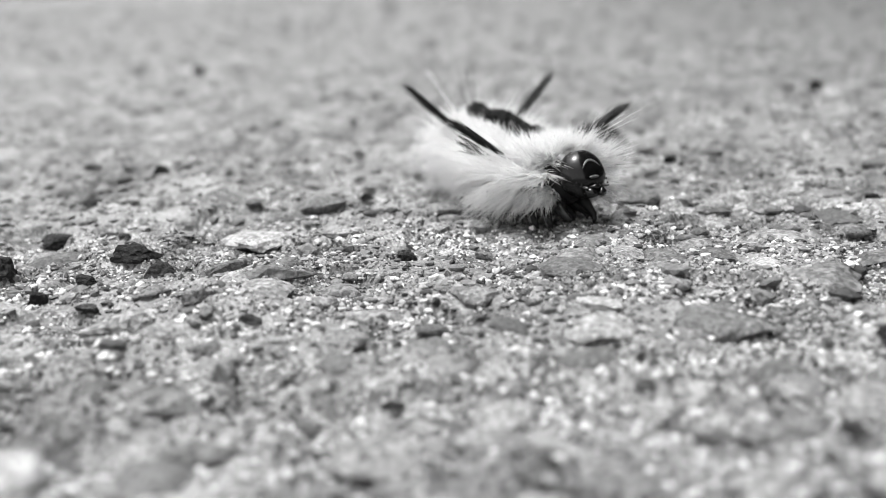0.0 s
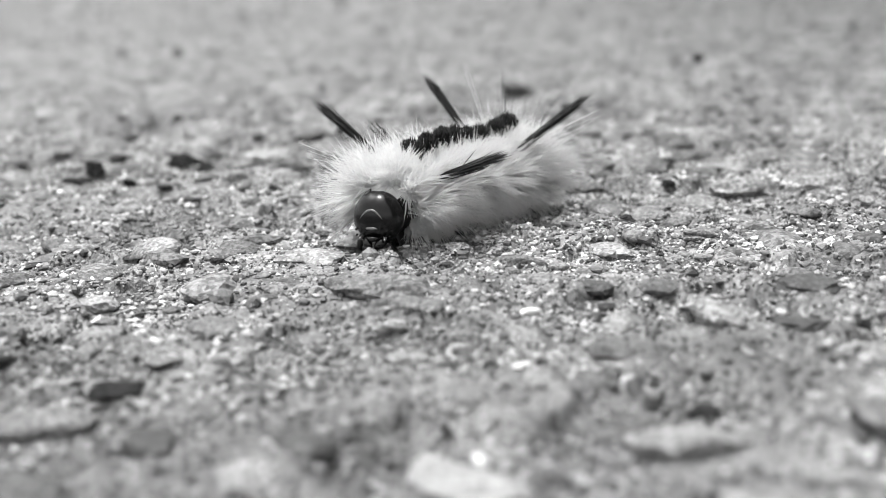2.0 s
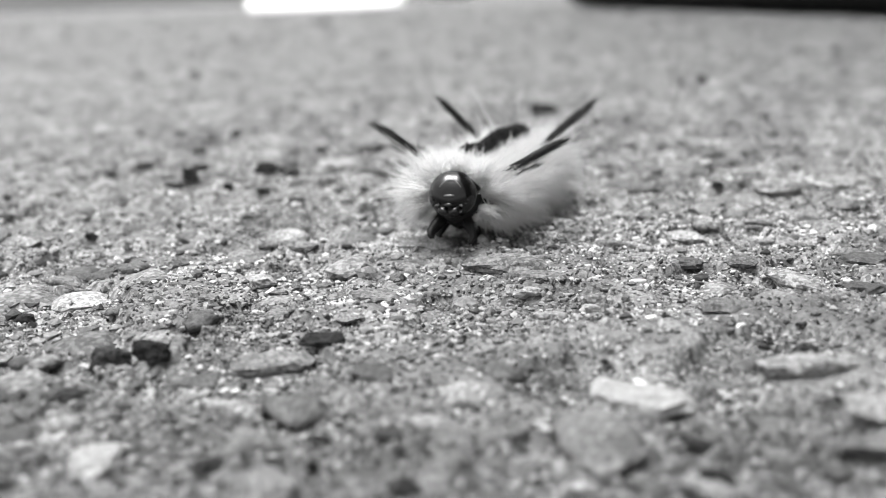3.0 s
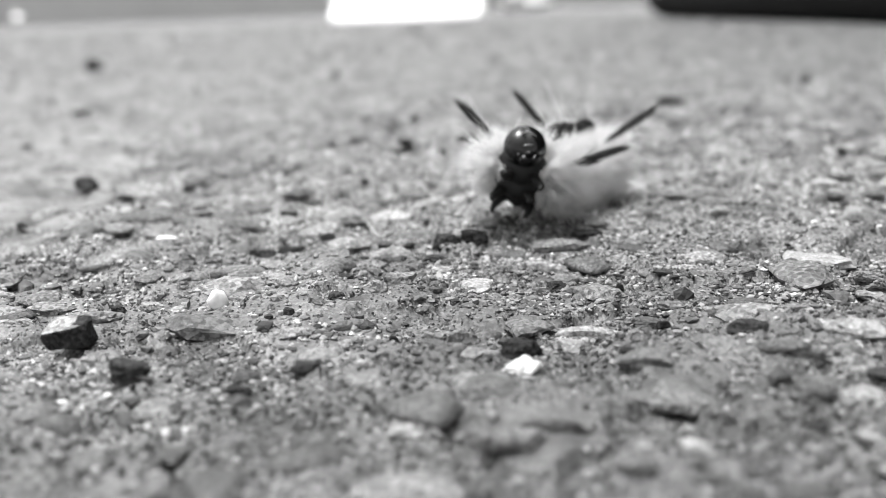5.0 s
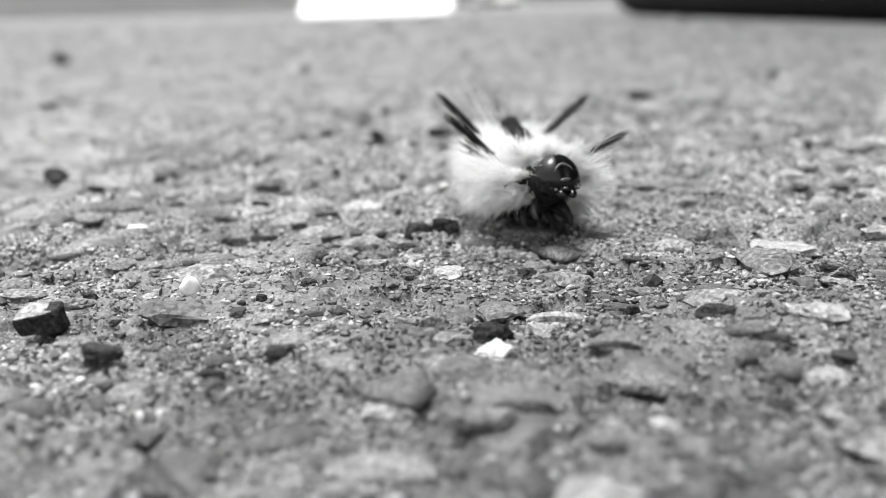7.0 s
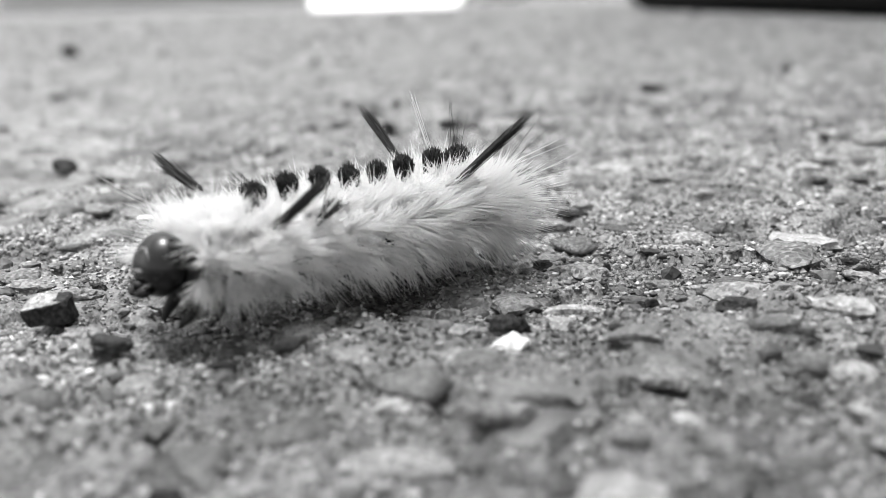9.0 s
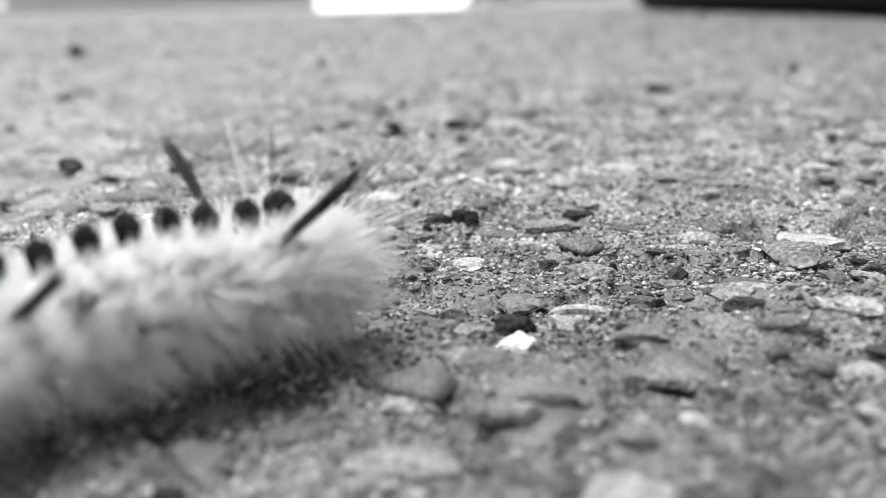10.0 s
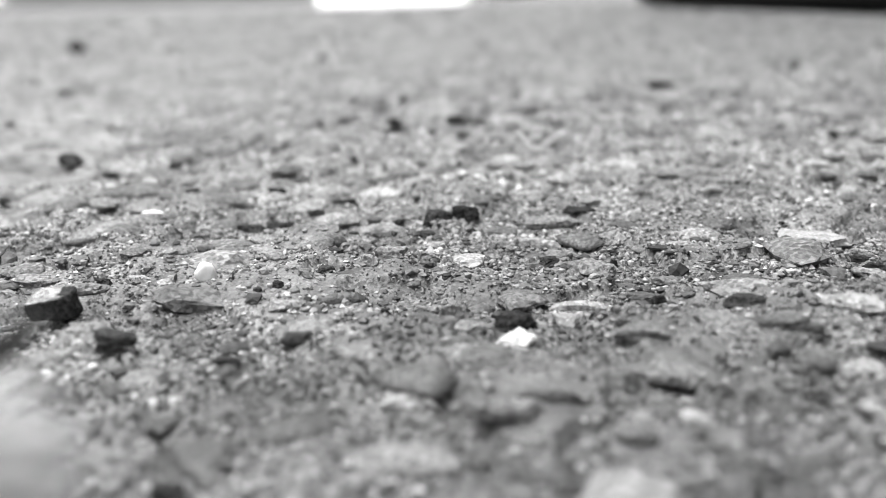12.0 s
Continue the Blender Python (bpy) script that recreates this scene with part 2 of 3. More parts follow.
DARK_PEBBLES_A = [
    (-1.01, 12.02, 0.34, 0.27, 0.12), (-0.65, 11.60, 0.34, 0.27, 0.11), (-2.04, 13.01, 0.34, 0.27, 0.10), (-1.54, 12.90, 0.31, 0.25, 0.10),
    (-1.07, 12.86, 0.23, 0.19, 0.05), (0.94, 12.21, 0.21, 0.16, 0.12), (-1.28, 11.06, 0.15, 0.12, 0.10), (-1.83, 11.66, 0.19, 0.15, 0.15),
    (-2.22, 15.97, 0.19, 0.15, 0.13), (0.18, 16.17, 0.25, 0.20, 0.08), (0.31, 14.26, 0.13, 0.11, 0.06), (-2.43, 14.67, 0.24, 0.19, 0.07),
    (-1.91, 14.32, 0.24, 0.19, 0.09), (-0.86, 10.86, 0.18, 0.15, 0.06), (-1.29, 11.79, 0.17, 0.13, 0.05), (1.24, 9.43, 0.14, 0.11, 0.05),
    (3.17, 15.84, 0.16, 0.13, 0.10), (6.09, 22.45, 0.27, 0.21, 0.16), (-6.16, 29.55, 0.45, 0.35, 0.22),
]
DARK_PEBBLES_B = [
    (0.22, 10.58, 0.17, 0.13, 0.05), (4.70, 14.14, 0.17, 0.14, 0.08), (3.73, 10.27, 0.14, 0.12, 0.06), (0.31, 8.17, 0.17, 0.14, 0.06),
    (3.24, 9.05, 0.15, 0.13, 0.05), (4.65, 6.63, 0.13, 0.10, 0.07), (4.22, 6.52, 0.10, 0.08, 0.05), (-0.49, 5.45, 0.36, 0.24, 0.11),
    (0.43, 5.73, 0.30, 0.24, 0.06), (1.28, 2.84, 0.27, 0.18, 0.08), (-1.95, 11.38, 0.32, 0.26, 0.08), (-2.50, 7.14, 0.18, 0.14, 0.08),
    (3.20, 5.55, 0.23, 0.18, 0.08), (-1.43, 8.19, 0.27, 0.21, 0.06), (-0.09, 2.61, 0.27, 0.19, 0.13), (0.81, 3.15, 0.12, 0.10, 0.06),
    (0.15, 4.00, 0.18, 0.14, 0.05), (-1.42, 4.16, 0.21, 0.16, 0.05), (-1.67, 6.52, 0.19, 0.16, 0.07), (-0.75, 5.45, 0.27, 0.20, 0.17),
]
DARK_PEBBLES_C = [
    (-3.29, 9.95, 0.32, 0.25, 0.05), (-0.87, 2.83, 0.08, 0.06, 0.06), (0.52, 2.37, 0.12, 0.09, 0.05), (0.59, 4.30, 0.15, 0.12, 0.05),
    (-0.83, 4.98, 0.23, 0.18, 0.05), (-2.36, 5.52, 0.27, 0.22, 0.08), (-2.17, 5.76, 0.30, 0.24, 0.05), (-5.43, 9.05, 0.37, 0.30, 0.15),
    (-4.68, 8.32, 0.27, 0.22, 0.08), (-3.91, 8.61, 0.40, 0.32, 0.10), (-17.99, 39.97, 0.82, 0.66, 0.54), (2.34, 4.22, 0.17, 0.13, 0.06),
    (-4.30, 4.99, 0.13, 0.10, 0.06), (-5.03, 6.53, 0.14, 0.11, 0.05), (2.54, 18.23, 0.45, 0.37, 0.17), (-1.99, 8.76, 0.15, 0.12, 0.05),
    (-2.27, 2.09, 0.27, 0.22, 0.08), (-1.63, 1.96, 0.18, 0.15, 0.06),
]
DARK_PEBBLES_D = [
    (-1.65, 3.35, 0.12, 0.09, 0.05), (-9.76, 19.18, 0.38, 0.31, 0.14), (-1.91, 6.08, 0.20, 0.16, 0.05), (-1.42, 0.36, 0.15, 0.12, 0.08),
    (0.60, 4.04, 0.08, 0.06, 0.05), (2.31, 3.81, 0.21, 0.16, 0.09), (-2.86, 3.45, 0.12, 0.10, 0.06), (-1.39, 3.67, 0.15, 0.13, 0.07),
]
DARK_PEBBLES = DARK_PEBBLES_A + DARK_PEBBLES_B + DARK_PEBBLES_C + DARK_PEBBLES_D
GREY_PEBBLES_A = [
    (0.33, 9.76, 0.21, 0.17, 0.13), (-0.21, 10.90, 0.23, 0.19, 0.11), (0.85, 9.27, 0.11, 0.09, 0.05), (1.50, 12.30, 0.15, 0.12, 0.06),
    (3.41, 12.30, 0.18, 0.16, 0.05), (3.82, 8.97, 0.22, 0.18, 0.08), (2.10, 6.40, 0.18, 0.14, 0.09), (-0.30, 5.95, 0.17, 0.15, 0.09),
    (-0.98, 3.98, 0.28, 0.22, 0.11), (-0.44, 6.53, 0.17, 0.14, 0.06), (2.47, 4.83, 0.21, 0.17, 0.13), (-1.11, 3.85, 0.21, 0.16, 0.10),
    (-0.64, 3.06, 0.16, 0.13, 0.06), (1.44, 3.66, 0.18, 0.15, 0.07), (-1.51, 3.56, 0.15, 0.13, 0.05), (0.01, 5.53, 0.20, 0.16, 0.06),
]
GREY_PEBBLES = GREY_PEBBLES_A
WHITE_PEBBLES_A = [
    (1.22, 5.84, 0.10, 0.08, 0.05), (-2.16, 3.41, 0.17, 0.13, 0.15), (-3.30, 5.71, 0.21, 0.17, 0.08), (2.45, 6.95, 0.14, 0.11, 0.06),
]
WHITE_PEBBLES = WHITE_PEBBLES_A
GREY_FLAKES_A = [
    (2.89, 10.63, 0.71, 0.59, 0.03), (0.83, 10.33, 0.28, 0.32, 0.03), (1.54, 11.05, 0.44, 0.33, 0.03), (0.60, 11.39, 0.37, 0.30, 0.03),
    (1.60, 7.25, 0.74, 0.49, 0.03), (2.57, 7.42, 0.36, 0.32, 0.03), (2.90, 6.16, 0.39, 0.26, 0.03), (1.80, 6.89, 0.37, 0.28, 0.03),
    (0.43, 3.78, 0.48, 0.38, 0.03), (2.31, 3.79, 0.34, 0.31, 0.03), (0.21, 5.43, 0.52, 0.43, 0.03), (0.66, 6.69, 0.42, 0.33, 0.03),
    (1.05, 2.55, 0.46, 0.43, 0.03), (-1.29, 2.48, 0.43, 0.35, 0.03), (-0.37, 2.50, 0.36, 0.30, 0.03), (-0.92, 1.96, 0.27, 0.34, 0.03),
    (-0.52, 0.82, 0.59, 0.34, 0.03), (0.62, 2.24, 0.41, 0.47, 0.03), (-2.69, 2.51, 0.36, 0.30, 0.03),
]
GREY_FLAKES_B = [
    (0.91, 3.62, 0.23, 0.18, 0.03), (2.14, 5.48, 0.24, 0.28, 0.03), (-0.06, 3.23, 0.39, 0.42, 0.03), (0.70, 1.84, 0.50, 0.39, 0.03),
    (-2.95, 3.32, 0.36, 0.20, 0.03), (-2.44, 3.67, 0.25, 0.24, 0.03), (-2.11, 3.74, 0.16, 0.29, 0.03), (-1.85, 3.87, 0.24, 0.24, 0.03),
]
GREY_FLAKES = GREY_FLAKES_A + GREY_FLAKES_B
PALE_FLAKES_A = [
    (-0.29, 12.78, 0.58, 0.51, 0.03), (1.70, 12.64, 0.31, 0.43, 0.03), (0.48, 12.82, 0.44, 0.43, 0.03), (3.39, 11.87, 0.28, 0.42, 0.03),
    (2.25, 10.80, 0.33, 0.30, 0.03), (0.49, 10.16, 0.16, 0.18, 0.03), (3.02, 8.27, 0.40, 0.40, 0.03), (0.96, 8.17, 0.54, 0.37, 0.03),
    (1.70, 6.61, 0.22, 0.20, 0.03), (1.78, 6.14, 0.33, 0.25, 0.03), (2.07, 6.33, 0.15, 0.15, 0.03), (5.00, 10.35, 0.58, 0.22, 0.03),
    (-0.42, 4.18, 0.30, 0.40, 0.03), (-0.27, 7.35, 0.42, 0.45, 0.03), (-1.43, 6.91, 0.51, 0.47, 0.03), (3.04, 5.01, 0.59, 0.24, 0.03),
    (1.90, 2.73, 0.43, 0.35, 0.03), (0.73, 1.15, 0.19, 0.16, 0.03),
]
PALE_FLAKES_B = [
    (-2.79, 3.79, 0.25, 0.31, 0.03), (-2.44, 3.45, 0.16, 0.23, 0.03), (0.22, 2.84, 0.21, 0.20, 0.03), (0.33, 3.15, 0.43, 0.15, 0.03),
]
PALE_FLAKES = PALE_FLAKES_A + PALE_FLAKES_B
PALE_SLABS = [(2.18, 4.73, 0.62, 0.5, 0.03)]
DARK_FLAKES_A = [
    (4.23, 13.44, 0.38, 0.50, 0.03), (1.29, 10.64, 0.26, 0.23, 0.03), (1.74, 10.50, 0.29, 0.22, 0.03), (4.13, 7.25, 0.51, 0.55, 0.03),
    (2.85, 7.20, 0.26, 0.22, 0.03), (4.67, 11.17, 0.29, 0.64, 0.03), (3.90, 6.59, 0.40, 0.19, 0.03), (0.76, 5.19, 0.37, 0.35, 0.03),
    (1.42, 3.67, 0.36, 0.35, 0.03), (-0.64, 2.84, 0.34, 0.27, 0.03), (-1.44, 0.85, 0.39, 0.24, 0.03), (0.06, 1.25, 0.63, 0.16, 0.03),
    (1.16, 0.79, 0.30, 0.24, 0.03), (0.73, 3.34, 0.22, 0.24, 0.03),
]
DARK_FLAKES = DARK_FLAKES_A


LOW_STONES = [
    (-1.41, 0.69, 0.47, 0.35, 0.12), (-1.69, 1.05, 0.27, 0.20, 0.08), (-0.01, 1.11, 0.49, 0.37, 0.11), (0.46, 0.71, 0.23, 0.17, 0.09),
    (1.28, 0.91, 0.21, 0.15, 0.09), (-1.31, 2.23, 0.25, 0.19, 0.08), (-0.45, 2.85, 0.24, 0.18, 0.09), (-1.53, 1.73, 0.21, 0.16, 0.08),
    (0.64, 1.19, 0.16, 0.12, 0.08),
]


def lay(ob, x, y, sink, turn, level=np.max):
    high = float(level(ground_z(x + np.array([0, 0.07, -0.07, 0, 0]), y + np.array([0, 0, 0, 0.07, -0.07]))))
    ob.matrix_basis = pose(x * CM, y * CM, (0.9 * high - sink) * CM, 0, 0, turn)
    return ob


def pebbles(rows, mats, label, seed, edge=16.0, boxy=True):
    for n, (x, y, w, d, h) in enumerate(rows):
        ob = new("pebble", stone_mesh("pebble", w, d, h * 1.1, seed + n, mats, edge=edge, boxy=boxy))
        lay(ob, x, y, 0.14 * h + 0.02, (n * 47) % 50 - 25)
        tagged(ob, label, "pebble", "loose pebbles on the pavement")


def flakes(rows, mats, seed):
    for n, (x, y, w, d, h) in enumerate(rows):
        h = min(max(0.27 * w, 0.08), 0.19)
        ob = part("stone", stone_mesh("stone", w, d, h, seed + n, mats, True), ground)
        lay(ob, x, y, h * (0.62 if y < 2.7 else 0.4), (n * 31) % 30 - 15, np.mean)


pebbles(DARK_PEBBLES, [DARK_STONE], "small dark angular pebble lying on the pavement", 100)


def cube_stone():
    """A dark squarish stone, chipped along its edges, with a pale top that leans to one side."""
    bm = bmesh.new()
    for z, corners in ((0, ((-0.10, -0.10), (0.14, -0.07), (0.15, 0.11), (-0.12, 0.10))), (1, ((-0.15, -0.12), (0.14, -0.09), (0.12, 0.10), (-0.11, 0.08)))):
        for (x, y), top in zip(corners, (0.11, 0.15, 0.18, 0.17)):
            bm.verts.new((x, y, z * top))
    bmesh.ops.convex_hull(bm, input=bm.verts[:])
    bmesh.ops.bevel(bm, geom=bm.edges[:], offset=0.012, segments=1, affect="EDGES")
    bmesh.ops.triangulate(bm, faces=bm.faces[:])
    bmesh.ops.subdivide_edges(bm, edges=bm.edges[:], cuts=2, use_grid_fill=True)
    for v in bm.verts:
        v.co += 0.014 * Vector((noise.noise(v.co * 14), noise.noise(v.co * 14 + Vector((7, 0, 0))), noise.noise(v.co * 14 + Vector((0, 9, 0)))))
    for f in bm.faces:
        f.normal_update()
        f.material_index = int(f.normal.z > 0.7 and f.calc_center_median().x < 0.05 + 0.05 * noise.noise(f.calc_center_median() * 20))
        f.smooth = False
    bmesh.ops.scale(bm, vec=(CM, CM, CM), verts=bm.verts)
    data = bpy.data.meshes.new("pebble")
    bm.to_mesh(data)
    bm.free()
    for m in (DARK_STONE, PALE_FLAKE):
        data.materials.append(m)
    ob = new("pebble", data)
    ob.matrix_basis = pose(-2.90 * CM, 2.72 * CM, -0.01 * CM, 0, 0, 6)
    tagged(ob, "squarish black stone with a pale top on the pavement", "pebble", "loose pebbles on the pavement")


cube_stone()
pebbles(GREY_PEBBLES, [GREY_STONE], "small grey angular pebble lying on the pavement", 300)
pebbles(WHITE_PEBBLES, [WHITE_STONE], "small white quartz pebble lying on the pavement", 400, 4.0, False)
white_slab = new("pebble", stone_mesh("pebble", 0.3, 0.26, 0.065, 437, [DULL_QUARTZ], edge=30.0))
lay(white_slab, -0.06, 2.33, 0.012, 12).matrix_basis @= pose(0, 0, 0, 8)
tagged(white_slab, "flat white quartz stone tipped against a dark pebble", "pebble", "loose pebbles on the pavement")
pebbles([row for row in LOW_STONES if row[0] < -1], [DARK_FLAKE], "low dark grey stone bedded in the pavement", 352, 12.0, False)
pebbles([row for row in LOW_STONES if row[0] >= -1], [GREY_STONE], "low smooth grey stone bedded in the pavement", 372, 12.0, False)
flakes(GREY_FLAKES, [GREY_STONE], 500)
flakes(PALE_FLAKES, [PALE_FLAKE], 600)
flakes(PALE_SLABS, [PALE_SLAB], 640)
flakes(DARK_FLAKES, [DARK_FLAKE], 700)


PLACED = np.array([row[:3] for rows in ([(-2.90, 2.72, 0.3)], DARK_PEBBLES, GREY_PEBBLES, WHITE_PEBBLES, GREY_FLAKES, PALE_FLAKES, PALE_SLABS, DARK_FLAKES, LOW_STONES, [(-0.07, 2.3, 0.3)]) for row in rows])


def clear_of(x, y, share, room=0.0):
    """Which places keep clear of the stones laid above."""
    x, y = np.asarray(x), np.asarray(y)
    free = np.ones(len(x), bool)
    for px, py, w in PLACED:
        free &= np.hypot(x - px, y - py) > share * w + room
    return free


def scatter_stones():
    """Aggregate set flush in the pavement, alike pieces on shared meshes."""
    rng = np.random.default_rng(11)
    shapes = [stone_mesh("stone", 0.46, 0.36, 0.14, 900 + k, [MIX_STONE], True, 2) for k in range(16)]
    for k in range(300):
        x, y = rng.uniform(-4.2, 5.6), rng.uniform(0.1, 15)
        while not clear_of([x], [y], 0.5, 0.22)[0]:
            x, y = rng.uniform(-4.2, 5.6), rng.uniform(0.1, 15)
        ob = part("stone", shapes[k % 16], ground)
        s = rng.uniform(0.45, 1.5)
        ob.matrix_basis = pose(x * CM, y * CM, (float(ground_z(x, y)) - 0.085 * s) * CM, rng.uniform(-3, 3), rng.uniform(-3, 3), rng.uniform(0, 360))
        ob.scale = (s, s, s)


scatter_stones()


def bed_stones():
    """The rest of the aggregate, joined: lenses of stone bedded in the pavement."""
    rng = np.random.default_rng(17)
    shapes = []
    for k in range(10):
        data = stone_mesh("bed_stone", 0.44, 0.36, 0.14, 950 + k, [EMBEDDED], True, 2)
        p = np.empty(3 * len(data.vertices))
        data.vertices.foreach_get("co", p)
        shapes.append((p.reshape(-1, 3) / CM, np.array([f.vertices[:] for f in data.polygons])))
        bpy.data.meshes.remove(data)
    x, y = rng.uniform(-4.6, 6.0, 760), rng.uniform(-0.6, 17, 760)
    keep = clear_of(x, y, 0.4, 0.16)
    verts, faces, count = [], [], 0
    for n, (a, b) in enumerate(zip(x[keep], y[keep])):
        p, f = shapes[n % 10]
        s, turn = 0.4 * math.exp(rng.normal(0.35, 0.45)), rng.uniform(0, 6.283)
        q = p * (s, s, min(s, 1.0))
        q = np.stack([q[:, 0] * math.cos(turn) - q[:, 1] * math.sin(turn), q[:, 0] * math.sin(turn) + q[:, 1] * math.cos(turn), q[:, 2]], -1)
        q[:, 2] += q[:, 0] * rng.normal(0, 0.08) + q[:, 1] * rng.normal(0, 0.08)
        verts.append(q + (a, b, float(ground_z(a, b)) - 0.096 * min(s, 1.0)))
        faces.append(f + count)
        count += len(p)
    tagged(new("bed_stones", mesh_of("bed_stones", np.concatenate(verts), np.concatenate(faces), [EMBEDDED])),
           "grey stones bedded flush in the worn pavement", "stone", kind="stuff")


bed_stones()


def grains(name, x, y, r, rng, label, flat=(0.45, 0.9), material=None, fine=False):
    """Small broken grains, joined into one mesh."""
    bm = bmesh.new()
    if fine:
        for v in ((1, 0, 0), (0, 1, 0), (-1, 0, 0), (0, -1, 0), (0, 0, 1), (0, 0, -1)):
            bm.verts.new(v)
        bmesh.ops.convex_hull(bm, input=bm.verts[:])
    else:
        bmesh.ops.create_icosphere(bm, subdivisions=1, radius=1)
    bm.verts.index_update()
    solid = np.array([v.co[:] for v in bm.verts])
    tris = np.array([[v.index for v in f.verts] for f in bm.faces])
    bm.free()
    n, m = len(x), len(solid)
    p = solid[None] * rng.uniform(0.72, 1.2, (n, m, 1)) + rng.normal(0, 0.1, (n, m, 3))
    p = p * rng.uniform(0.7, 1.35, (n, 1, 3)) * (1, 1, 0.7)
    turn = rng.uniform(0, 6.283, n)
    c, s = np.cos(turn)[:, None], np.sin(turn)[:, None]
    px, py, pz = p[..., 0] * c - p[..., 1] * s, p[..., 0] * s + p[..., 1] * c, p[..., 2] * rng.uniform(*flat, (n, 1))
    verts = np.stack([px * r[:, None] + x[:, None], py * r[:, None] + y[:, None], pz * r[:, None] + (ground_z(x, y) + 0.2 * r)[:, None]], -1)
    faces = (tris[None] + m * np.arange(n)[:, None, None]).reshape(-1, 3)
    tagged(new(name, mesh_of(name, verts.reshape(-1, 3), faces, [material or SAND], False)), label, "sand", kind="stuff")


def strewn(n, rng):
    """Places over the near pavement, thinning out with distance."""
    tail = rng.uniform(0, 1, n) < 0.3
    y = np.where(tail, 11 + 30 * rng.uniform(0, 1, n) ** 1.9, rng.uniform(-0.2, 13.0, n))
    half = 5.2 + np.maximum(y - 9, 0) * 0.5
    return 0.7 + half * rng.uniform(-1, 1, n), y


def scatter_grains():
    rng = np.random.default_rng(21)
    x, y = strewn(90000, rng)
    keep = bumps(x, y, 1.1, 8) + 0.8 * bumps(x, y, 0.35, 9) + rng.uniform(-0.35, 0.35, len(x)) > -0.1
    keep &= clear_of(x, y, 0.36) & (plate(x, y) < rng.uniform(0.3, 2.2, len(x)))
    x, y = x[keep], y[keep]
    r = np.minimum(0.0175 * np.exp(rng.normal(0, 0.42, len(x))), 0.03)
    grains("sand_grains", x, y, r, rng, "coarse pale and dark sand grains scattered on the pavement", (0.8, 1.3))
    x, y = strewn(265000, rng)
    keep = bumps(x, y, 0.7, 18) + rng.uniform(-0.5, 0.5, len(x)) > -0.2
    keep &= clear_of(x, y, 0.36) & (plate(x, y) < rng.uniform(0.3, 2.6, len(x)))
    x, y = x[keep], y[keep]
    r = 0.0115 * np.exp(rng.normal(0, 0.35, len(x)))
    grains("fine_sand", x, y, r, rng, "fine pale and dark sand covering the pavement", (0.9, 1.4), None, True)
    n = 16000
    away = 10 * np.exp(rng.uniform(0, 3.0, n))
    x, y = 0.8 + away * rng.uniform(-0.75, 0.75, n), away - 1
    r = np.minimum(0.03 * np.exp(rng.normal(0, 0.4, n)) * (away / 14) ** 0.75, 0.3)
    grains("grit", x, y, r, rng, "small mixed grit scattered across the pavement", (0.3, 0.6), CHIPS)
    n = 6000
    x, y = rng.uniform(-4.2, 5.8, n), rng.uniform(-0.2, 17, n)
    keep = bumps(x, y, 1.6, 12) + rng.uniform(-0.3, 0.3, n) > -0.1
    keep &= clear_of(x, y, 0.55, 0.07)
    x, y = x[keep], y[keep]
    r = 0.032 * np.exp(rng.normal(0, 0.42, len(x)))
    grains("stone_chips", x, y, r, rng, "small dark and grey stone chips strewn over the pavement", (0.5, 0.9), CHIPS)
    n = 700
    away = 18 * np.exp(rng.uniform(0, 2.2, n))
    x, y = 0.8 + away * rng.uniform(-0.7, 0.7, n), away
    r = 0.07 * np.exp(rng.normal(0, 0.4, n)) * (away / 20) ** 0.6
    grains("far_chips", x, y, r, rng, "dark stone chips scattered far off on the pavement", (0.4, 0.8), CHIPS)


scatter_grains()


# ---- far things ----
def rounded_block(name, size, edge, mats, slope=0.0):
    bm = bmesh.new()
    bmesh.ops.create_cube(bm, size=1)
    for v in bm.verts:
        v.co = Vector((v.co.x * size[0], v.co.y * size[1] + (slope if v.co.z > 0 else 0), (v.co.z + 0.5) * size[2])) * CM
    bmesh.ops.bevel(bm, geom=bm.edges[:], offset=edge * CM, segments=4, profile=0.5, affect="EDGES")
    data = bpy.data.meshes.new(name)
    bm.to_mesh(data)
    bm.free()
    for m in mats:
        data.materials.append(m)
    data.polygons.foreach_set("use_smooth", [True] * len(data.polygons))
    return data


white_block = tagged(new("white_block", rounded_block("white_block", (29.5, 8, 10), 1.2, [WHITE_PAINT], 12.0)),
                     "white painted block with a sloping face on the pavement", "block")
white_block.matrix_basis = pose(-0.255, 2.10, 0)
# only the foot shows; the height is added to block skylight from the pavement
black_block = tagged(new("rubber_block", rounded_block("rubber_block", (150, 40, 110), 3.0, [BLACK_RUBBER])),
                     "long black rubber block, its unseen height added to shade the pavement", "block")
black_block.matrix_basis = pose(0.411, 0.583, 0, 0, 0, -82.5)


for x, y, w, h in ((-292.0, 600.0, 17.0, 10.0), (-6.0, 400.0, 21.0, 9.0)):
    far_stone = tagged(new("pale_stone", stone_mesh("pale_stone", w, w * 0.7, h, int(w * 10), [WHITE_STONE])), "pale rounded stone lying far off on the pavement", "stone")
    far_stone.matrix_basis = pose(x * CM, y * CM, -0.1 * CM)


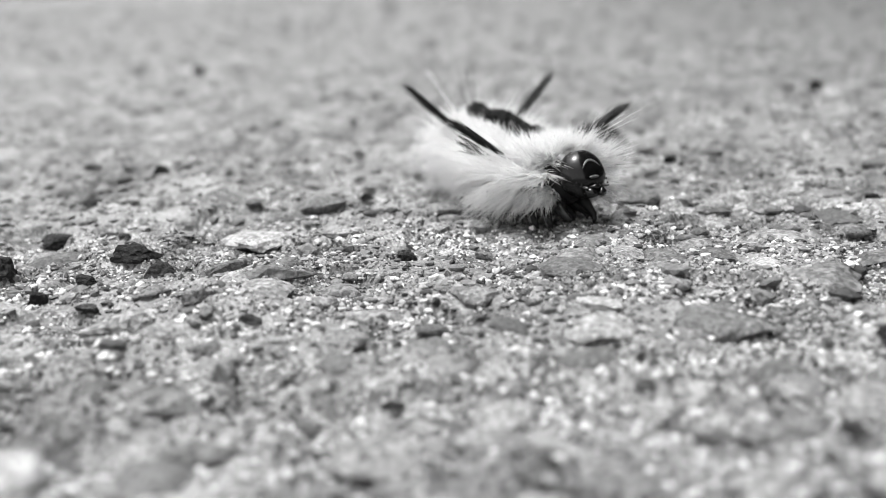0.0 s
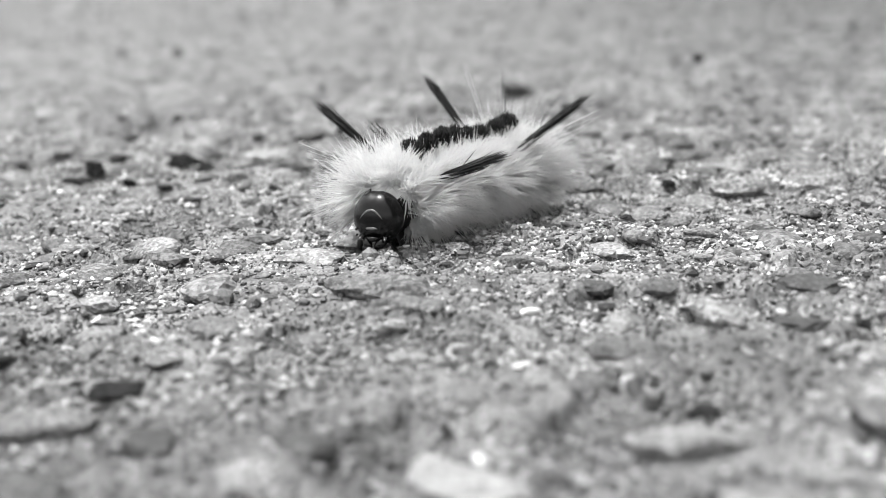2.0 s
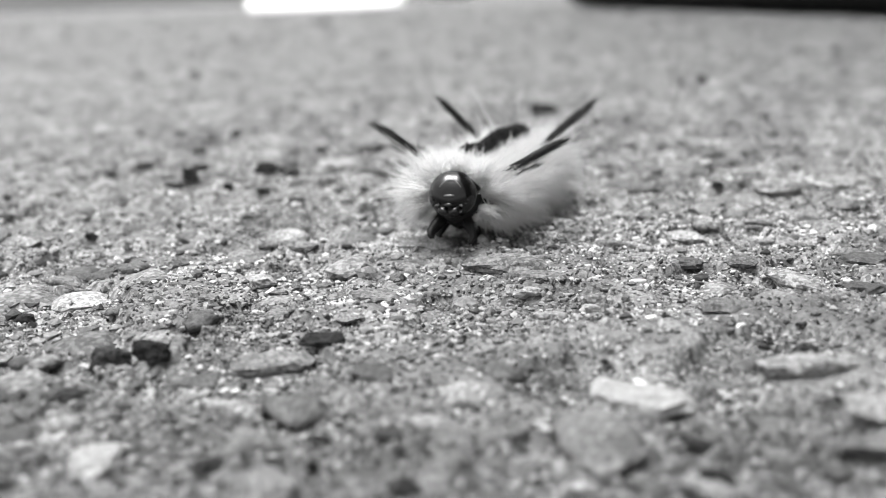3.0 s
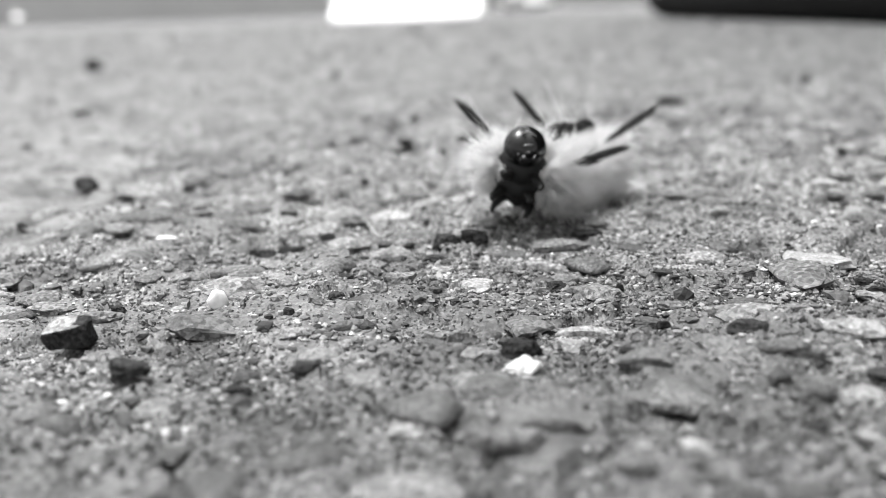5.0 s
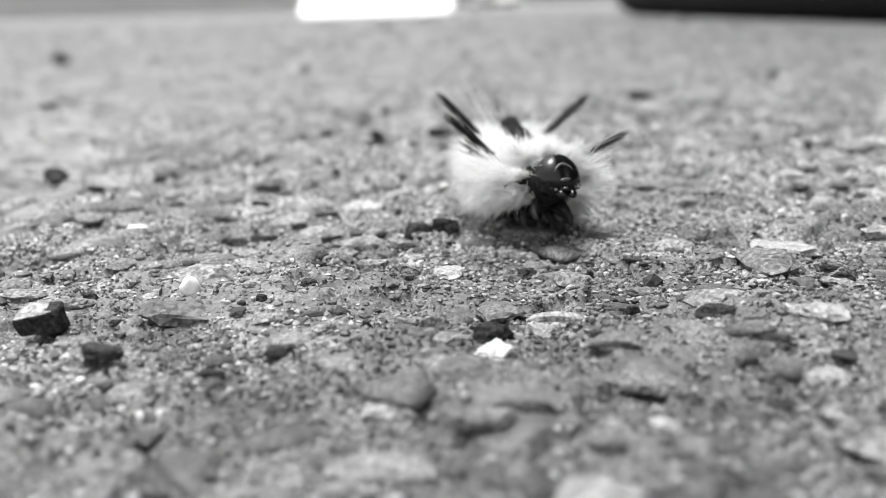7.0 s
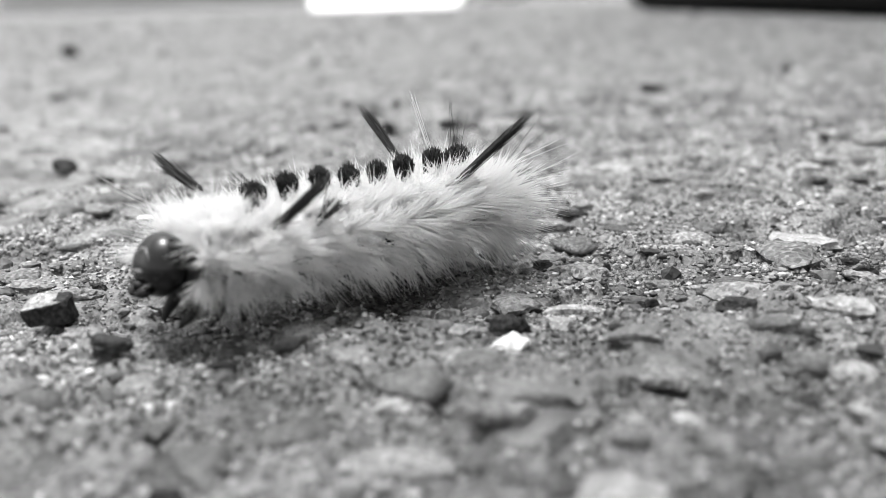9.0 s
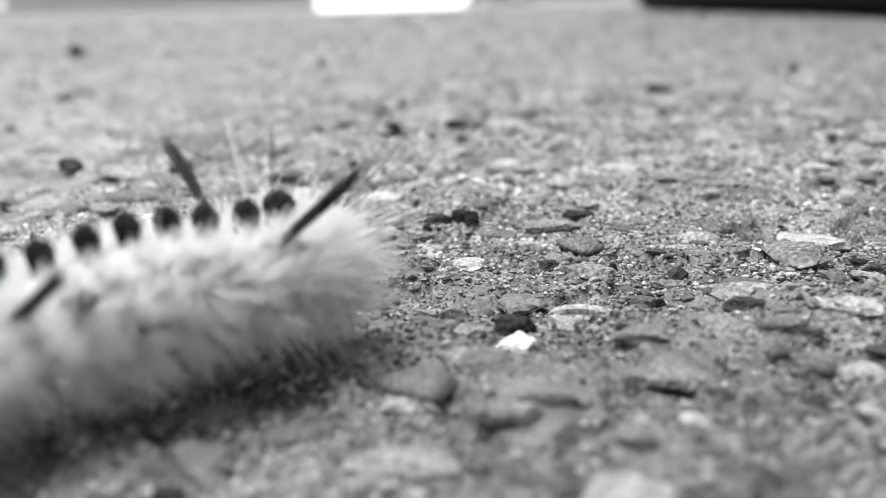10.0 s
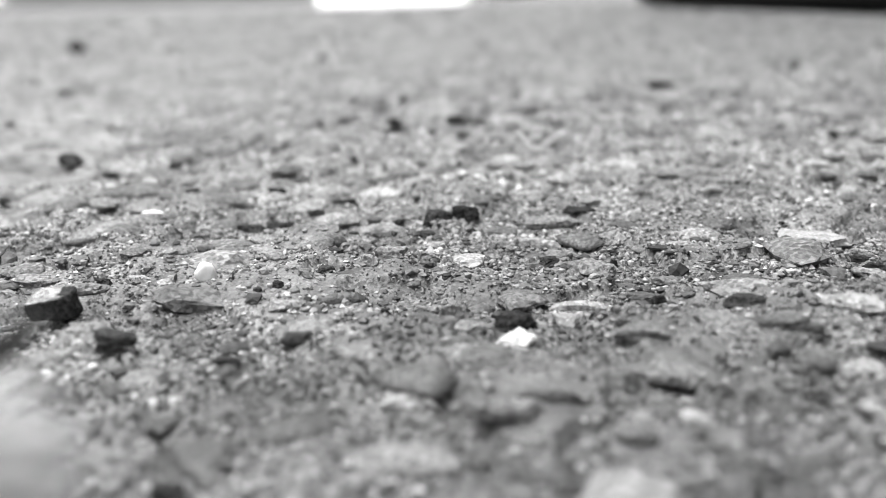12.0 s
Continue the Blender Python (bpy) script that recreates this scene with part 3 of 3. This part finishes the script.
def far_wall():
    """A plain wall with a coping that closes the place far behind the pavement."""
    bm = bmesh.new()
    for w, d, low, high in ((4000, 30, -5, 240), (4004, 38, 240, 252)):
        made = bmesh.ops.create_cube(bm, size=1)["verts"]
        for v in made:
            v.co = Vector((v.co.x * w, v.co.y * d, low + (v.co.z + 0.5) * (high - low))) * CM
    data = bpy.data.meshes.new("wall_north")
    bm.to_mesh(data)
    bm.free()
    data.materials.append(FAR_WALL)
    wall = tagged(new("wall_north", data), "plain pale grey wall far behind the pavement", "wall", kind="structure")
    wall.matrix_basis = pose(0, 9.5, 0)


far_wall()


# ---- caterpillar ----
def strands(roots, ways, bend, width, seed, mid=0.55):
    """Tapered three-sided hairs from roots along ways (with their lengths), bent by bend."""
    rng = np.random.default_rng(seed)
    n = len(roots)
    long = np.linalg.norm(ways, axis=1, keepdims=True)
    side = np.cross(ways, rng.normal(size=(n, 3)))
    side /= np.linalg.norm(side, axis=1, keepdims=True) + 1e-9
    up = np.cross(ways / long, side)
    mids, tips = roots + mid * ways + 0.3 * bend, roots + ways + bend
    rings = []
    for centre, fat in ((roots, 1.0), (mids, 0.85)):
        for a in (0, 2.094, 4.189):
            rings.append(centre + fat * width * (math.cos(a) * side + math.sin(a) * up))
    verts = np.stack(rings + [tips], 1)
    quads = np.array([[0, 1, 4, 3], [1, 2, 5, 4], [2, 0, 3, 5]])
    tris = np.array([[3, 4, 6], [4, 5, 6], [5, 3, 6]])
    base = 7 * np.arange(n)[:, None, None]
    return verts.reshape(-1, 3), (quads + base).reshape(-1, 4).tolist() + (tris + base).reshape(-1, 3).tolist()


CORE, GAP = 0.255, 0.205
SEGMENTS = 12
# the rings behind the head sit closer together
SPREAD = np.cumsum([0, 0.62, 0.66, 0.8, 1.12, 1.06, 1, 1, 1, 1, 1, 0.9]) / 10.16


def coat(k):
    """White rosettes of hair round segment k; y points to the head, z up."""
    rng = np.random.default_rng(40 + k)
    roots, ways = [], []
    sweep = {0: 0.2, 1: 0.14, 2: 0.06, 10: -0.1, 11: -0.25}.get(k, -0.03)
    small = 0.85 if k in (0, 11) else 1.0
    ends = k < 3 or k > 10
    for angle, reach, count in ((9 if ends else 15, 0.2 if ends else 0.145, 110), (31, 0.2, 70), (47, 0.31, 100), (79, 0.43, 115), (110, 0.29 if k < 3 else 0.4, 95), (128, 0.1 if k < 3 else 0.2 if k == 3 else 0.36, 60)):
        for side in (-1, 1):
            a = radians(angle) * side
            out = np.array([math.sin(a), 0, math.cos(a)])
            n = int(count * (1.6 if k in (0, 11) else 1.25))
            p = out * CORE * 0.93 * small + rng.normal(0, 1, (n, 3)) * (0.014, 0.026, 0.014)
            lean = rng.normal(0, 1, (16, 3)) * (0.42, 0.58, 0.42)
            w = out + lean[rng.integers(0, 16, n)] + rng.normal(0, 1, (n, 3)) * (0.075 if angle > 40 else 0.26)
            w[:, 1] += 2.6 * sweep * rng.uniform(0.3, 1.3, n)
            w /= np.linalg.norm(w, axis=1)[:, None]
            w[:, 2] = np.maximum(w[:, 2], -0.62)
            roots.append(p)
            ways.append(w * (reach * {9: 1.04, 10: 1.1, 11: 1.12}.get(k, 1.0) * rng.uniform(0.5, 1.1, n))[:, None])
    if k == 11:
        n = 420
        w = rng.normal(0, 1, (n, 3)) * (0.6, 0.25, 0.5) + (0, -1, 0.15)
        w /= np.linalg.norm(w, axis=1)[:, None]
        roots.append(w * 0.17)
        ways.append(w * rng.uniform(0.15, 0.33, n)[:, None])
    roots, ways = np.concatenate(roots), np.concatenate(ways)
    bend = rng.normal(0, 0.015, ways.shape) + np.array([0, 0, -0.03])
    return mesh_of("hair_tuft", *strands(roots, ways, bend, 0.0037, k), [WHITE_HAIR])


def brush(name, root, way, count, thick, splay, width, material, seed):
    """A narrow bundle of hairs."""
    rng = np.random.default_rng(seed)
    roots = np.array(root) + rng.normal(0, thick, (count, 3))
    ways = np.array(way) * rng.uniform(0.72, 1.04, count)[:, None] + rng.normal(0, splay, (count, 3))
    return mesh_of(name, *strands(roots, ways, rng.normal(0, 0.008, (count, 3)), width, seed, 0.85), [material])


def ring_body(k):
    """One body ring: a barrel with a fold at each end, pale above and black below."""
    slim = {0: 0.80, 1: 0.93, 10: 0.95, 11: 0.72}.get(k, 1.0)
    verts, faces = [], []
    rows, cols = 9, 20
    for i in range(rows):
        u = i / (rows - 1) * 2 - 1
        r = CORE * slim * (1 - 0.55 * abs(u) ** 3.2)
        for j in range(cols):
            a = 2 * math.pi * j / cols
            wart = 1 + 0.05 * math.cos(8 * a) * (1 - u * u)
            verts.append((r * wart * math.sin(a), u * GAP * 0.68, r * wart * math.cos(a) * 0.95))
    for i in range(rows - 1):
        for j in range(cols):
            faces.append([i * cols + j, i * cols + (j + 1) % cols, (i + 1) * cols + (j + 1) % cols, (i + 1) * cols + j])
    faces += [list(range(cols)), [(rows - 1) * cols + j for j in range(cols)][::-1]]
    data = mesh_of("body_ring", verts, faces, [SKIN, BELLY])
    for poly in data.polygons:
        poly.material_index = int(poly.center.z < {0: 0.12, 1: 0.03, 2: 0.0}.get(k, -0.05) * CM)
    return data


def tube(name, spine, radii, mats, cols=8):
    verts, faces = [], []
    spine = [Vector(p) for p in spine]
    for i, p in enumerate(spine):
        way = (spine[min(i + 1, len(spine) - 1)] - spine[max(i - 1, 0)]).normalized()
        q = way.to_track_quat("Z", "Y")
        for j in range(cols):
            a = 2 * math.pi * j / cols
            verts.append((p + q @ Vector((radii[i] * math.cos(a), radii[i] * math.sin(a), 0)))[:])
    for i in range(len(spine) - 1):
        for j in range(cols):
            faces.append([i * cols + j, i * cols + (j + 1) % cols, (i + 1) * cols + (j + 1) % cols, (i + 1) * cols + j])
    faces += [list(range(cols))[::-1], [(len(spine) - 1) * cols + j for j in range(cols)]]
    return mesh_of(name, verts, faces, mats)


def head_mesh():
    dirs, faces = BALLS[4]
    x, y, z = dirs.T
    r = 1 - 0.04 * np.exp(-(x / 0.1) ** 2) * np.clip(z + 0.5, 0, 1)
    r = r * (1 - 0.12 * np.clip(-z - 0.2, 0, 1))
    front = 1 - 0.16 * np.clip(y - 0.4, 0, 1) * np.exp(-(x / 0.4) ** 2)
    p = np.stack([x * r * 0.185, y * r * front * 0.15, z * r * 0.195], -1)
    return mesh_of("head", p, faces, [HEAD_SHELL])


def build_caterpillar():
    bug = tagged(new("caterpillar"), "white hairy caterpillar with black tufts and glossy black head", "caterpillar")
    head = part("head", head_mesh(), bug, "glossy black rounded head")
    part("mouth", tube("mouth", [(-0.055, 0.115, -0.115), (0, 0.135, -0.12), (0.055, 0.115, -0.115)], [0.012, 0.022, 0.012], [HEAD_SHELL]), head)
    for side in (-1, 1):
        part("jaw", tube("jaw", [(0.06 * side, 0.08, -0.13), (0.045 * side, 0.12, -0.165), (0.012 * side, 0.135, -0.18)], [0.04, 0.034, 0.014], [HEAD_SHELL]), head)
        part("feeler", tube("feeler", [(0.085 * side, 0.10, -0.11), (0.095 * side, 0.13, -0.12), (0.1 * side, 0.15, -0.125)], [0.016, 0.011, 0.005], [FACE_SHELL]), head, "short dark grey feeler")
        for e in range(3):
            v, f = BALLS[2]
            c = np.array([(0.15 - 0.012 * e) * side, 0.075 + 0.018 * e, -0.03 - 0.035 * e])
            part("eye", mesh_of("eye", v * 0.009 + c, f, [HEAD_SHELL]), head)
    v, f = BALLS[3]
    part("face_plate", mesh_of("face_plate", v * (0.045, 0.014, 0.013) + (0, 0.133, -0.045), f, [PALE_PLATE_GLINT]), head, "pale plate on the face")
    # the sky's arched highlight on the glossy head, modelled as a pale tube
    arch = []
    for i in range(13):
        x = 0.115 * (i / 6 - 1)
        z = 0.085 - 0.12 * (x / 0.115) ** 2
        arch.append((x, 0.147 * math.sqrt(1 - (x / 0.185) ** 2 - (z / 0.195) ** 2) * (1 - 0.08 * math.exp(-(x / 0.3) ** 2)), z))
    part("face_glint", tube("face_glint", arch, [0.003, 0.007] + [0.009] * 9 + [0.007, 0.003], [PALE_PLATE_GLINT]), head, "pale arch standing in for the sky's reflection on the face")
    rings, legs = [], []
    for k in range(SEGMENTS):
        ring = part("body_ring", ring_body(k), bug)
        rings.append(ring)
        part("hair_tuft", coat(k), ring, "dense white hair")
        for side in (-1, 1):
            if k < 3:
                leg = part("leg", tube("leg", [(0, 0, 0), (0.045 * side, 0.03, -0.07), (0.065 * side, 0.07, -0.12), (0.06 * side, 0.10, -0.16), (0.045 * side, 0.10, -0.185)],
                                       [0.045, 0.04, 0.03, 0.02, 0.006], [BELLY]), ring, "jointed black leg")
                leg.location = (0.10 * side * CM, 0.02 * CM, -0.17 * CM)
                legs.append((leg, k, side))
            elif k in (5, 6, 7, 8, 11):
                part("proleg", tube("proleg", [(0.10 * side, 0, -0.16), (0.13 * side, 0, -0.26), (0.13 * side, 0, -0.34), (0.12 * side, 0.01, -0.375)],
                                    [0.085, 0.07, 0.06, 0.07], [BELLY]), ring, "stubby dark proleg")
            if k == 3:
                part("hair_pencil", brush("hair_pencil", (0.20 * side, 0.02, 0.16), (0.60, 0.2, 0.39) if side > 0 else (-0.62, 0.04, 0.38), 80, 0.009, 0.013, 0.0042, GREY_HAIR, 70 + side), ring, "long dark hair pencil")
            if k == 9:
                part("hair_pencil", brush("hair_pencil", (0.19 * side, -0.02, 0.17), (0.55 * side, 0.02 if side > 0 else -0.18, 0.51), 80, 0.009, 0.012, 0.0042, GREY_HAIR, 80 + side), ring, "long dark hair pencil")
            if k == 4:
                part("side_pencil", brush("side_pencil", (0.22 * side, -0.02, 0.12), (0.34 * side, 0.06, 0.22), 24, 0.012, 0.03, 0.0042, GREY_HAIR, 90 + side), ring, "short dark hair pencil", "stuff")
            if k in (1, 10):
                way = (0.48 * side, 0.4 if k == 1 else -0.55, 0.28)
                part("white_pencil", brush("white_pencil", (0.16 * side, 0, 0.18), way, 4, 0.008, 0.03, 0.002, WHITE_HAIR, 95 + k + side), ring, "long thin white hair pencil", "stuff")
            if k == 10 and side > 0:
                part("white_pencil", brush("white_pencil", (0.13 * side, 0.04, 0.2), (0.34 * side, -0.05, 0.56), 6, 0.006, 0.012, 0.0028, WHITE_HAIR, 60 + side), ring, "long thin white hair pencil", "stuff")
        if 3 <= k <= 10:
            fat = 1.15 if k in (3, 10) else 0.92
            rng = np.random.default_rng(k)
            n = 300
            ray, round_ = np.sqrt(rng.uniform(0, 1, n)), rng.uniform(0, 2 * math.pi, n)
            off = np.stack([ray * np.cos(round_) * 0.05, ray * np.sin(round_) * 0.038, 0 * ray], -1) * fat
            w = off * 0.8 + np.array([0, -0.03 if k > 8 else 0.02, 0.262]) * ((1 - 0.2 * ray**2) * rng.uniform(0.86, 1.04, n))[:, None]
            part("black_tuft", mesh_of("black_tuft", *strands(np.array([0, 0, 0.17]) + off, w, rng.normal(0, 0.006, (n, 3)), 0.0065, 30 + k, 0.88), [BLACK_HAIR]), ring, "black tuft on the back")
        if k == 10:
            part("long_hair", brush("long_hair", (0, 0, 0.2), (0.06, -0.1, 0.62), 6, 0.02, 0.12, 0.002, GREY_HAIR, 98), ring, "sparse long thin hairs", "stuff")
        if k == 11:
            part("tail_hair", brush("tail_hair", (0, -0.1, 0.06), (-0.12, -0.7, 0.12), 8, 0.04, 0.12, 0.0026, WHITE_HAIR, 97), ring, "sparse long white hairs", "stuff")
            part("long_hair", brush("long_hair", (0, -0.08, 0.12), (0.05, -0.75, 0.34), 9, 0.03, 0.2, 0.0022, GREY_HAIR, 99), ring, "sparse long thin hairs", "stuff")
    return bug, head, rings, legs


bug, head, rings, legs = build_caterpillar()


# ---- what moves ----
def motions():
    # seconds, head (x, y, z), front legs (x, y), tail (x, y), lift of the rear, sideways bow of the middle, in cm
    crawl = [
        (0, (2.21, 12.70, 0.49), (1.87, 13.18), (1.23, 14.90), 0.02, 0),
        (0.4, (2.62, 12.28, 0.32), (2.18, 12.76), (1.55, 14.40), -0.03, 0),
        (0.5, (2.48, 12.16, 0.67), (2.26, 12.69), (1.62, 14.27), -0.03, 0),
        (0.8, (2.35, 11.21, 0.22), (2.33, 11.70), (1.92, 13.46), 0.01, 0),
        (1, (2.52, 10.64, 0.30), (2.48, 11.13), (2.09, 12.95), 0.03, 0),
        (1.2, (2.35, 10.37, 0.53), (2.45, 10.86), (2.21, 12.60), -0, 0),
        (1.5, (2.23, 9.95, 0.21), (2.30, 10.45), (2.37, 11.98), -0.06, 0),
        (2, (1.44, 8.33, 0.27), (1.60, 8.75), (2.44, 9.80), -0.03, 0),
        (2.4, (1.24, 8.05, 0.70), (1.53, 8.32), (2.05, 10.08), 0.04, 0),
        (2.5, (1.20, 8.02, 0.47), (1.46, 8.41), (2.14, 10.14), 0.05, 0),
        (2.8, (1.17, 7.65, 0.22), (1.32, 8.38), (1.97, 10.07), 0.02, 0),
        (3, (1.18, 7.82, 0.49), (1.27, 8.29), (1.83, 9.92), 0, 0),
        (3.2, (0.87, 7.50, 0.37), (1.15, 7.96), (1.76, 9.35), -0.03, 0),
        (3.5, (0.79, 6.93, 0.28), (0.90, 7.36), (1.66, 8.49), -0.05, 0),
        (3.7, (0.35, 6.70, 0.49), (0.62, 7.11), (1.57, 8.65), 0.03, 0),
        (4.5, (0.08, 6.17, 0.45), (0.22, 6.64), (0.97, 8.19), 0, 0),
        (5.3, (-0.07, 5.48, 0.75), (-0.21, 5.76), (0.41, 7.45), 0.0, 0),
        (5.5, (0.12, 5.47, 0.28), (-0.12, 5.91), (0.56, 7.19), -0.02, 0),
        (5.9, (0.46, 5.23, 0.67), (0.01, 5.71), (0.51, 7.28), -0.05, -0.45),
        (6, (0.43, 5.18, 0.62), (0.02, 5.67), (0.49, 7.30), -0.05, -0.5),
        (6.2, (0.34, 5.07, 0.34), (-0.02, 5.56), (0.43, 7.21), -0.02, -0.34),
        (6.5, (0.16, 4.91, 0.37), (-0.08, 5.40), (0.32, 7.06), 0.03, 0),
        (6.8, (0.34, 4.91, 0.31), (0.07, 5.48), (0.13, 7.17), 0.01, 0.01),
        (7, (0.40, 4.89, 0.55), (0.16, 5.47), (-0.01, 7.17), 0, 0),
        (7.2, (0.19, 4.74, 0.47), (0.18, 5.22), (-0.21, 6.90), 0.03, 0),
        (8.8, (-1.51, 2.48, 0.28), (-1.30, 2.79), (-0.06, 3.85), 0.01, 0),
        (9, (-2.02, 2.28, 0.45), (-1.77, 2.55), (-0.29, 4.14), 0.06, 0),
        (9.5, (-2.45, 1.60, 0.24), (-2.37, 1.93), (-0.66, 3.07), 0.03, 0),
        (9.7, (-2.32, 1.15, 0.55), (-2.41, 1.50), (-0.85, 2.69), 0.05, 0),
        (10, (-2.65, 0.41, 0.32), (-2.37, 0.80), (-1.17, 2.17), 0.1, 0),
        (10.3, (-1.74, 0.30, 0.80), (-1.74, 0.82), (-1.53, 2.16), 0.04, 0),
        (10.5, (-1.50, -0.23, 0.81), (-1.88, 0.34), (-1.72, 2.14), 0.01, 0),
        (11, (-2.21, -0.65, 0.35), (-2.00, -0.20), (-1.89, 1.42), -0.02, 0),
        (11.5, (-2.40, -1.59, 0.35), (-2.19, -1.12), (-1.95, 0.62), -0.03, 0),
        (12, (-2.52, -2.58, 0.35), (-2.37, -2.08), (-2.04, -0.28), -0.03, 0),
    ]
    # seconds, sideways roll of the front half in degrees
    rolls = [(0, 0), (1.5, 4), (2, -12), (2.5, -8), (3.7, 0), (5.3, -18), (5.5, -20), (6, -24), (6.5, 0), (7, -8), (8.8, 0), (9.5, -2), (10, -5), (10.5, -22), (11, -26), (11.5, -12), (12, -4)]
    times = np.array([row[0] for row in crawl], float)
    table = np.array([[*row[1], *row[2], *row[3], row[4], row[5]] for row in crawl], float)
    slopes = np.gradient(table, times, axis=0)

    def at(t):
        """The row at t, gliding smoothly from one to the next."""
        i = int(np.clip(np.searchsorted(times, t, "right") - 1, 0, len(times) - 2))
        h = times[i + 1] - times[i]
        u = (t - times[i]) / h
        return ((2 * u**3 - 3 * u**2 + 1) * table[i] + (u**3 - 2 * u**2 + u) * h * slopes[i] * 0.6
                + (3 * u**2 - 2 * u**3) * table[i + 1] + (u**3 - u**2) * h * slopes[i + 1] * 0.6)

    def spine(t):
        hx, hy, hz, fx, fy, tx, ty, lift, bow = at(t)
        reared = max(0.0, hz - 0.5)
        h, f, e = Vector((hx, hy, hz)), Vector((fx, fy, 0.385 + 0.3 * reared + 0.6 * lift)), Vector((tx, ty, 0.395 + 0.8 * lift))
        along = f - e
        across = Vector((-along.y, along.x, 0)).normalized()
        middle = (f + e) / 2 + across * bow + Vector((0, 0, 0.3 * lift))
        stops = [2 * h - f, h, f, middle, e, 2 * e - middle]
        line = []
        for i in range(1, 4):
            a, b, c, d = stops[i - 1:i + 3]
            for s in range(16):
                u = s / 16
                line.append(0.5 * (2 * b + (c - a) * u + (2 * a - 5 * b + 4 * c - d) * u * u + (3 * b - a - 3 * c + d) * u**3))
        return line + [e], h, f

    keys = sorted({round(0.2 * k, 2) for k in range(61)} | set(times.tolist()))
    root_rows, head_rows, ring_rows, leg_rows = [], [], [[] for _ in rings], [[] for _ in legs]
    for t in keys:
        line, h, f = spine(t)
        steps = [0.0]
        for a, b in zip(line, line[1:]):
            steps.append(steps[-1] + (b - a).length)
        total = steps[-1]

        def along(s):
            i = max(0, min(len(line) - 2, int(np.searchsorted(steps, s) - 1)))
            u = (s - steps[i]) / max(steps[i + 1] - steps[i], 1e-6)
            return line[i].lerp(line[i + 1], u)

        def stand(place, ahead, lift=0.0, nod=0.0, roll=0.0):
            ahead = ahead.normalized()
            right = ahead.cross(Vector((0, 0, 1))).normalized()
            turn = Matrix((right, ahead, right.cross(ahead))).transposed().to_4x4()
            return Matrix.Translation((place + Vector((0, 0, lift))) * CM) @ turn @ pose(0, 0, 0, nod, roll)

        way = f - along(total * 0.7)
        root = stand(Vector((f.x, f.y, 0)), Vector((way.x, way.y, 0)))
        back = root.inverted()
        root_rows.append((t, root))
        first = 0.19
        neck = h - along(0.35)
        head_rows.append((t, back @ stand(h, neck, 0, 12 - 110 * max(0.0, h.z - 0.5))))
        for k in range(SEGMENTS):
            s = first + (total - first - 0.05) * SPREAD[k]
            ahead = along(max(s - 0.12, 0)) - along(min(s + 0.12, total))
            wave = 0.018 * math.sin(2 * math.pi * (t * 1.6 + k / 5)) if k > 2 else 0.0
            lean = np.interp(t, *zip(*rolls)) * min(1.0, max(0.45, 1.6 - 0.2 * k))
            ring_rows[k].append((t, back @ stand(along(s), ahead, wave, 0, lean)))
        for rows, (leg, k, side) in zip(leg_rows, legs):
            swing = 16 * math.sin(2 * math.pi * (t * 1.6 + k / 3 + 0.25 * side))
            rows.append((t, Matrix.Translation((0.10 * side * CM, 0.02 * CM, -0.17 * CM)) @ pose(0, 0, 0, swing)))
    walk(bug, root_rows)
    walk(head, head_rows)
    for ring, rows in zip(rings, ring_rows):
        walk(ring, rows)
    for (leg, k, side), rows in zip(legs, leg_rows):
        walk(leg, rows)


motions()
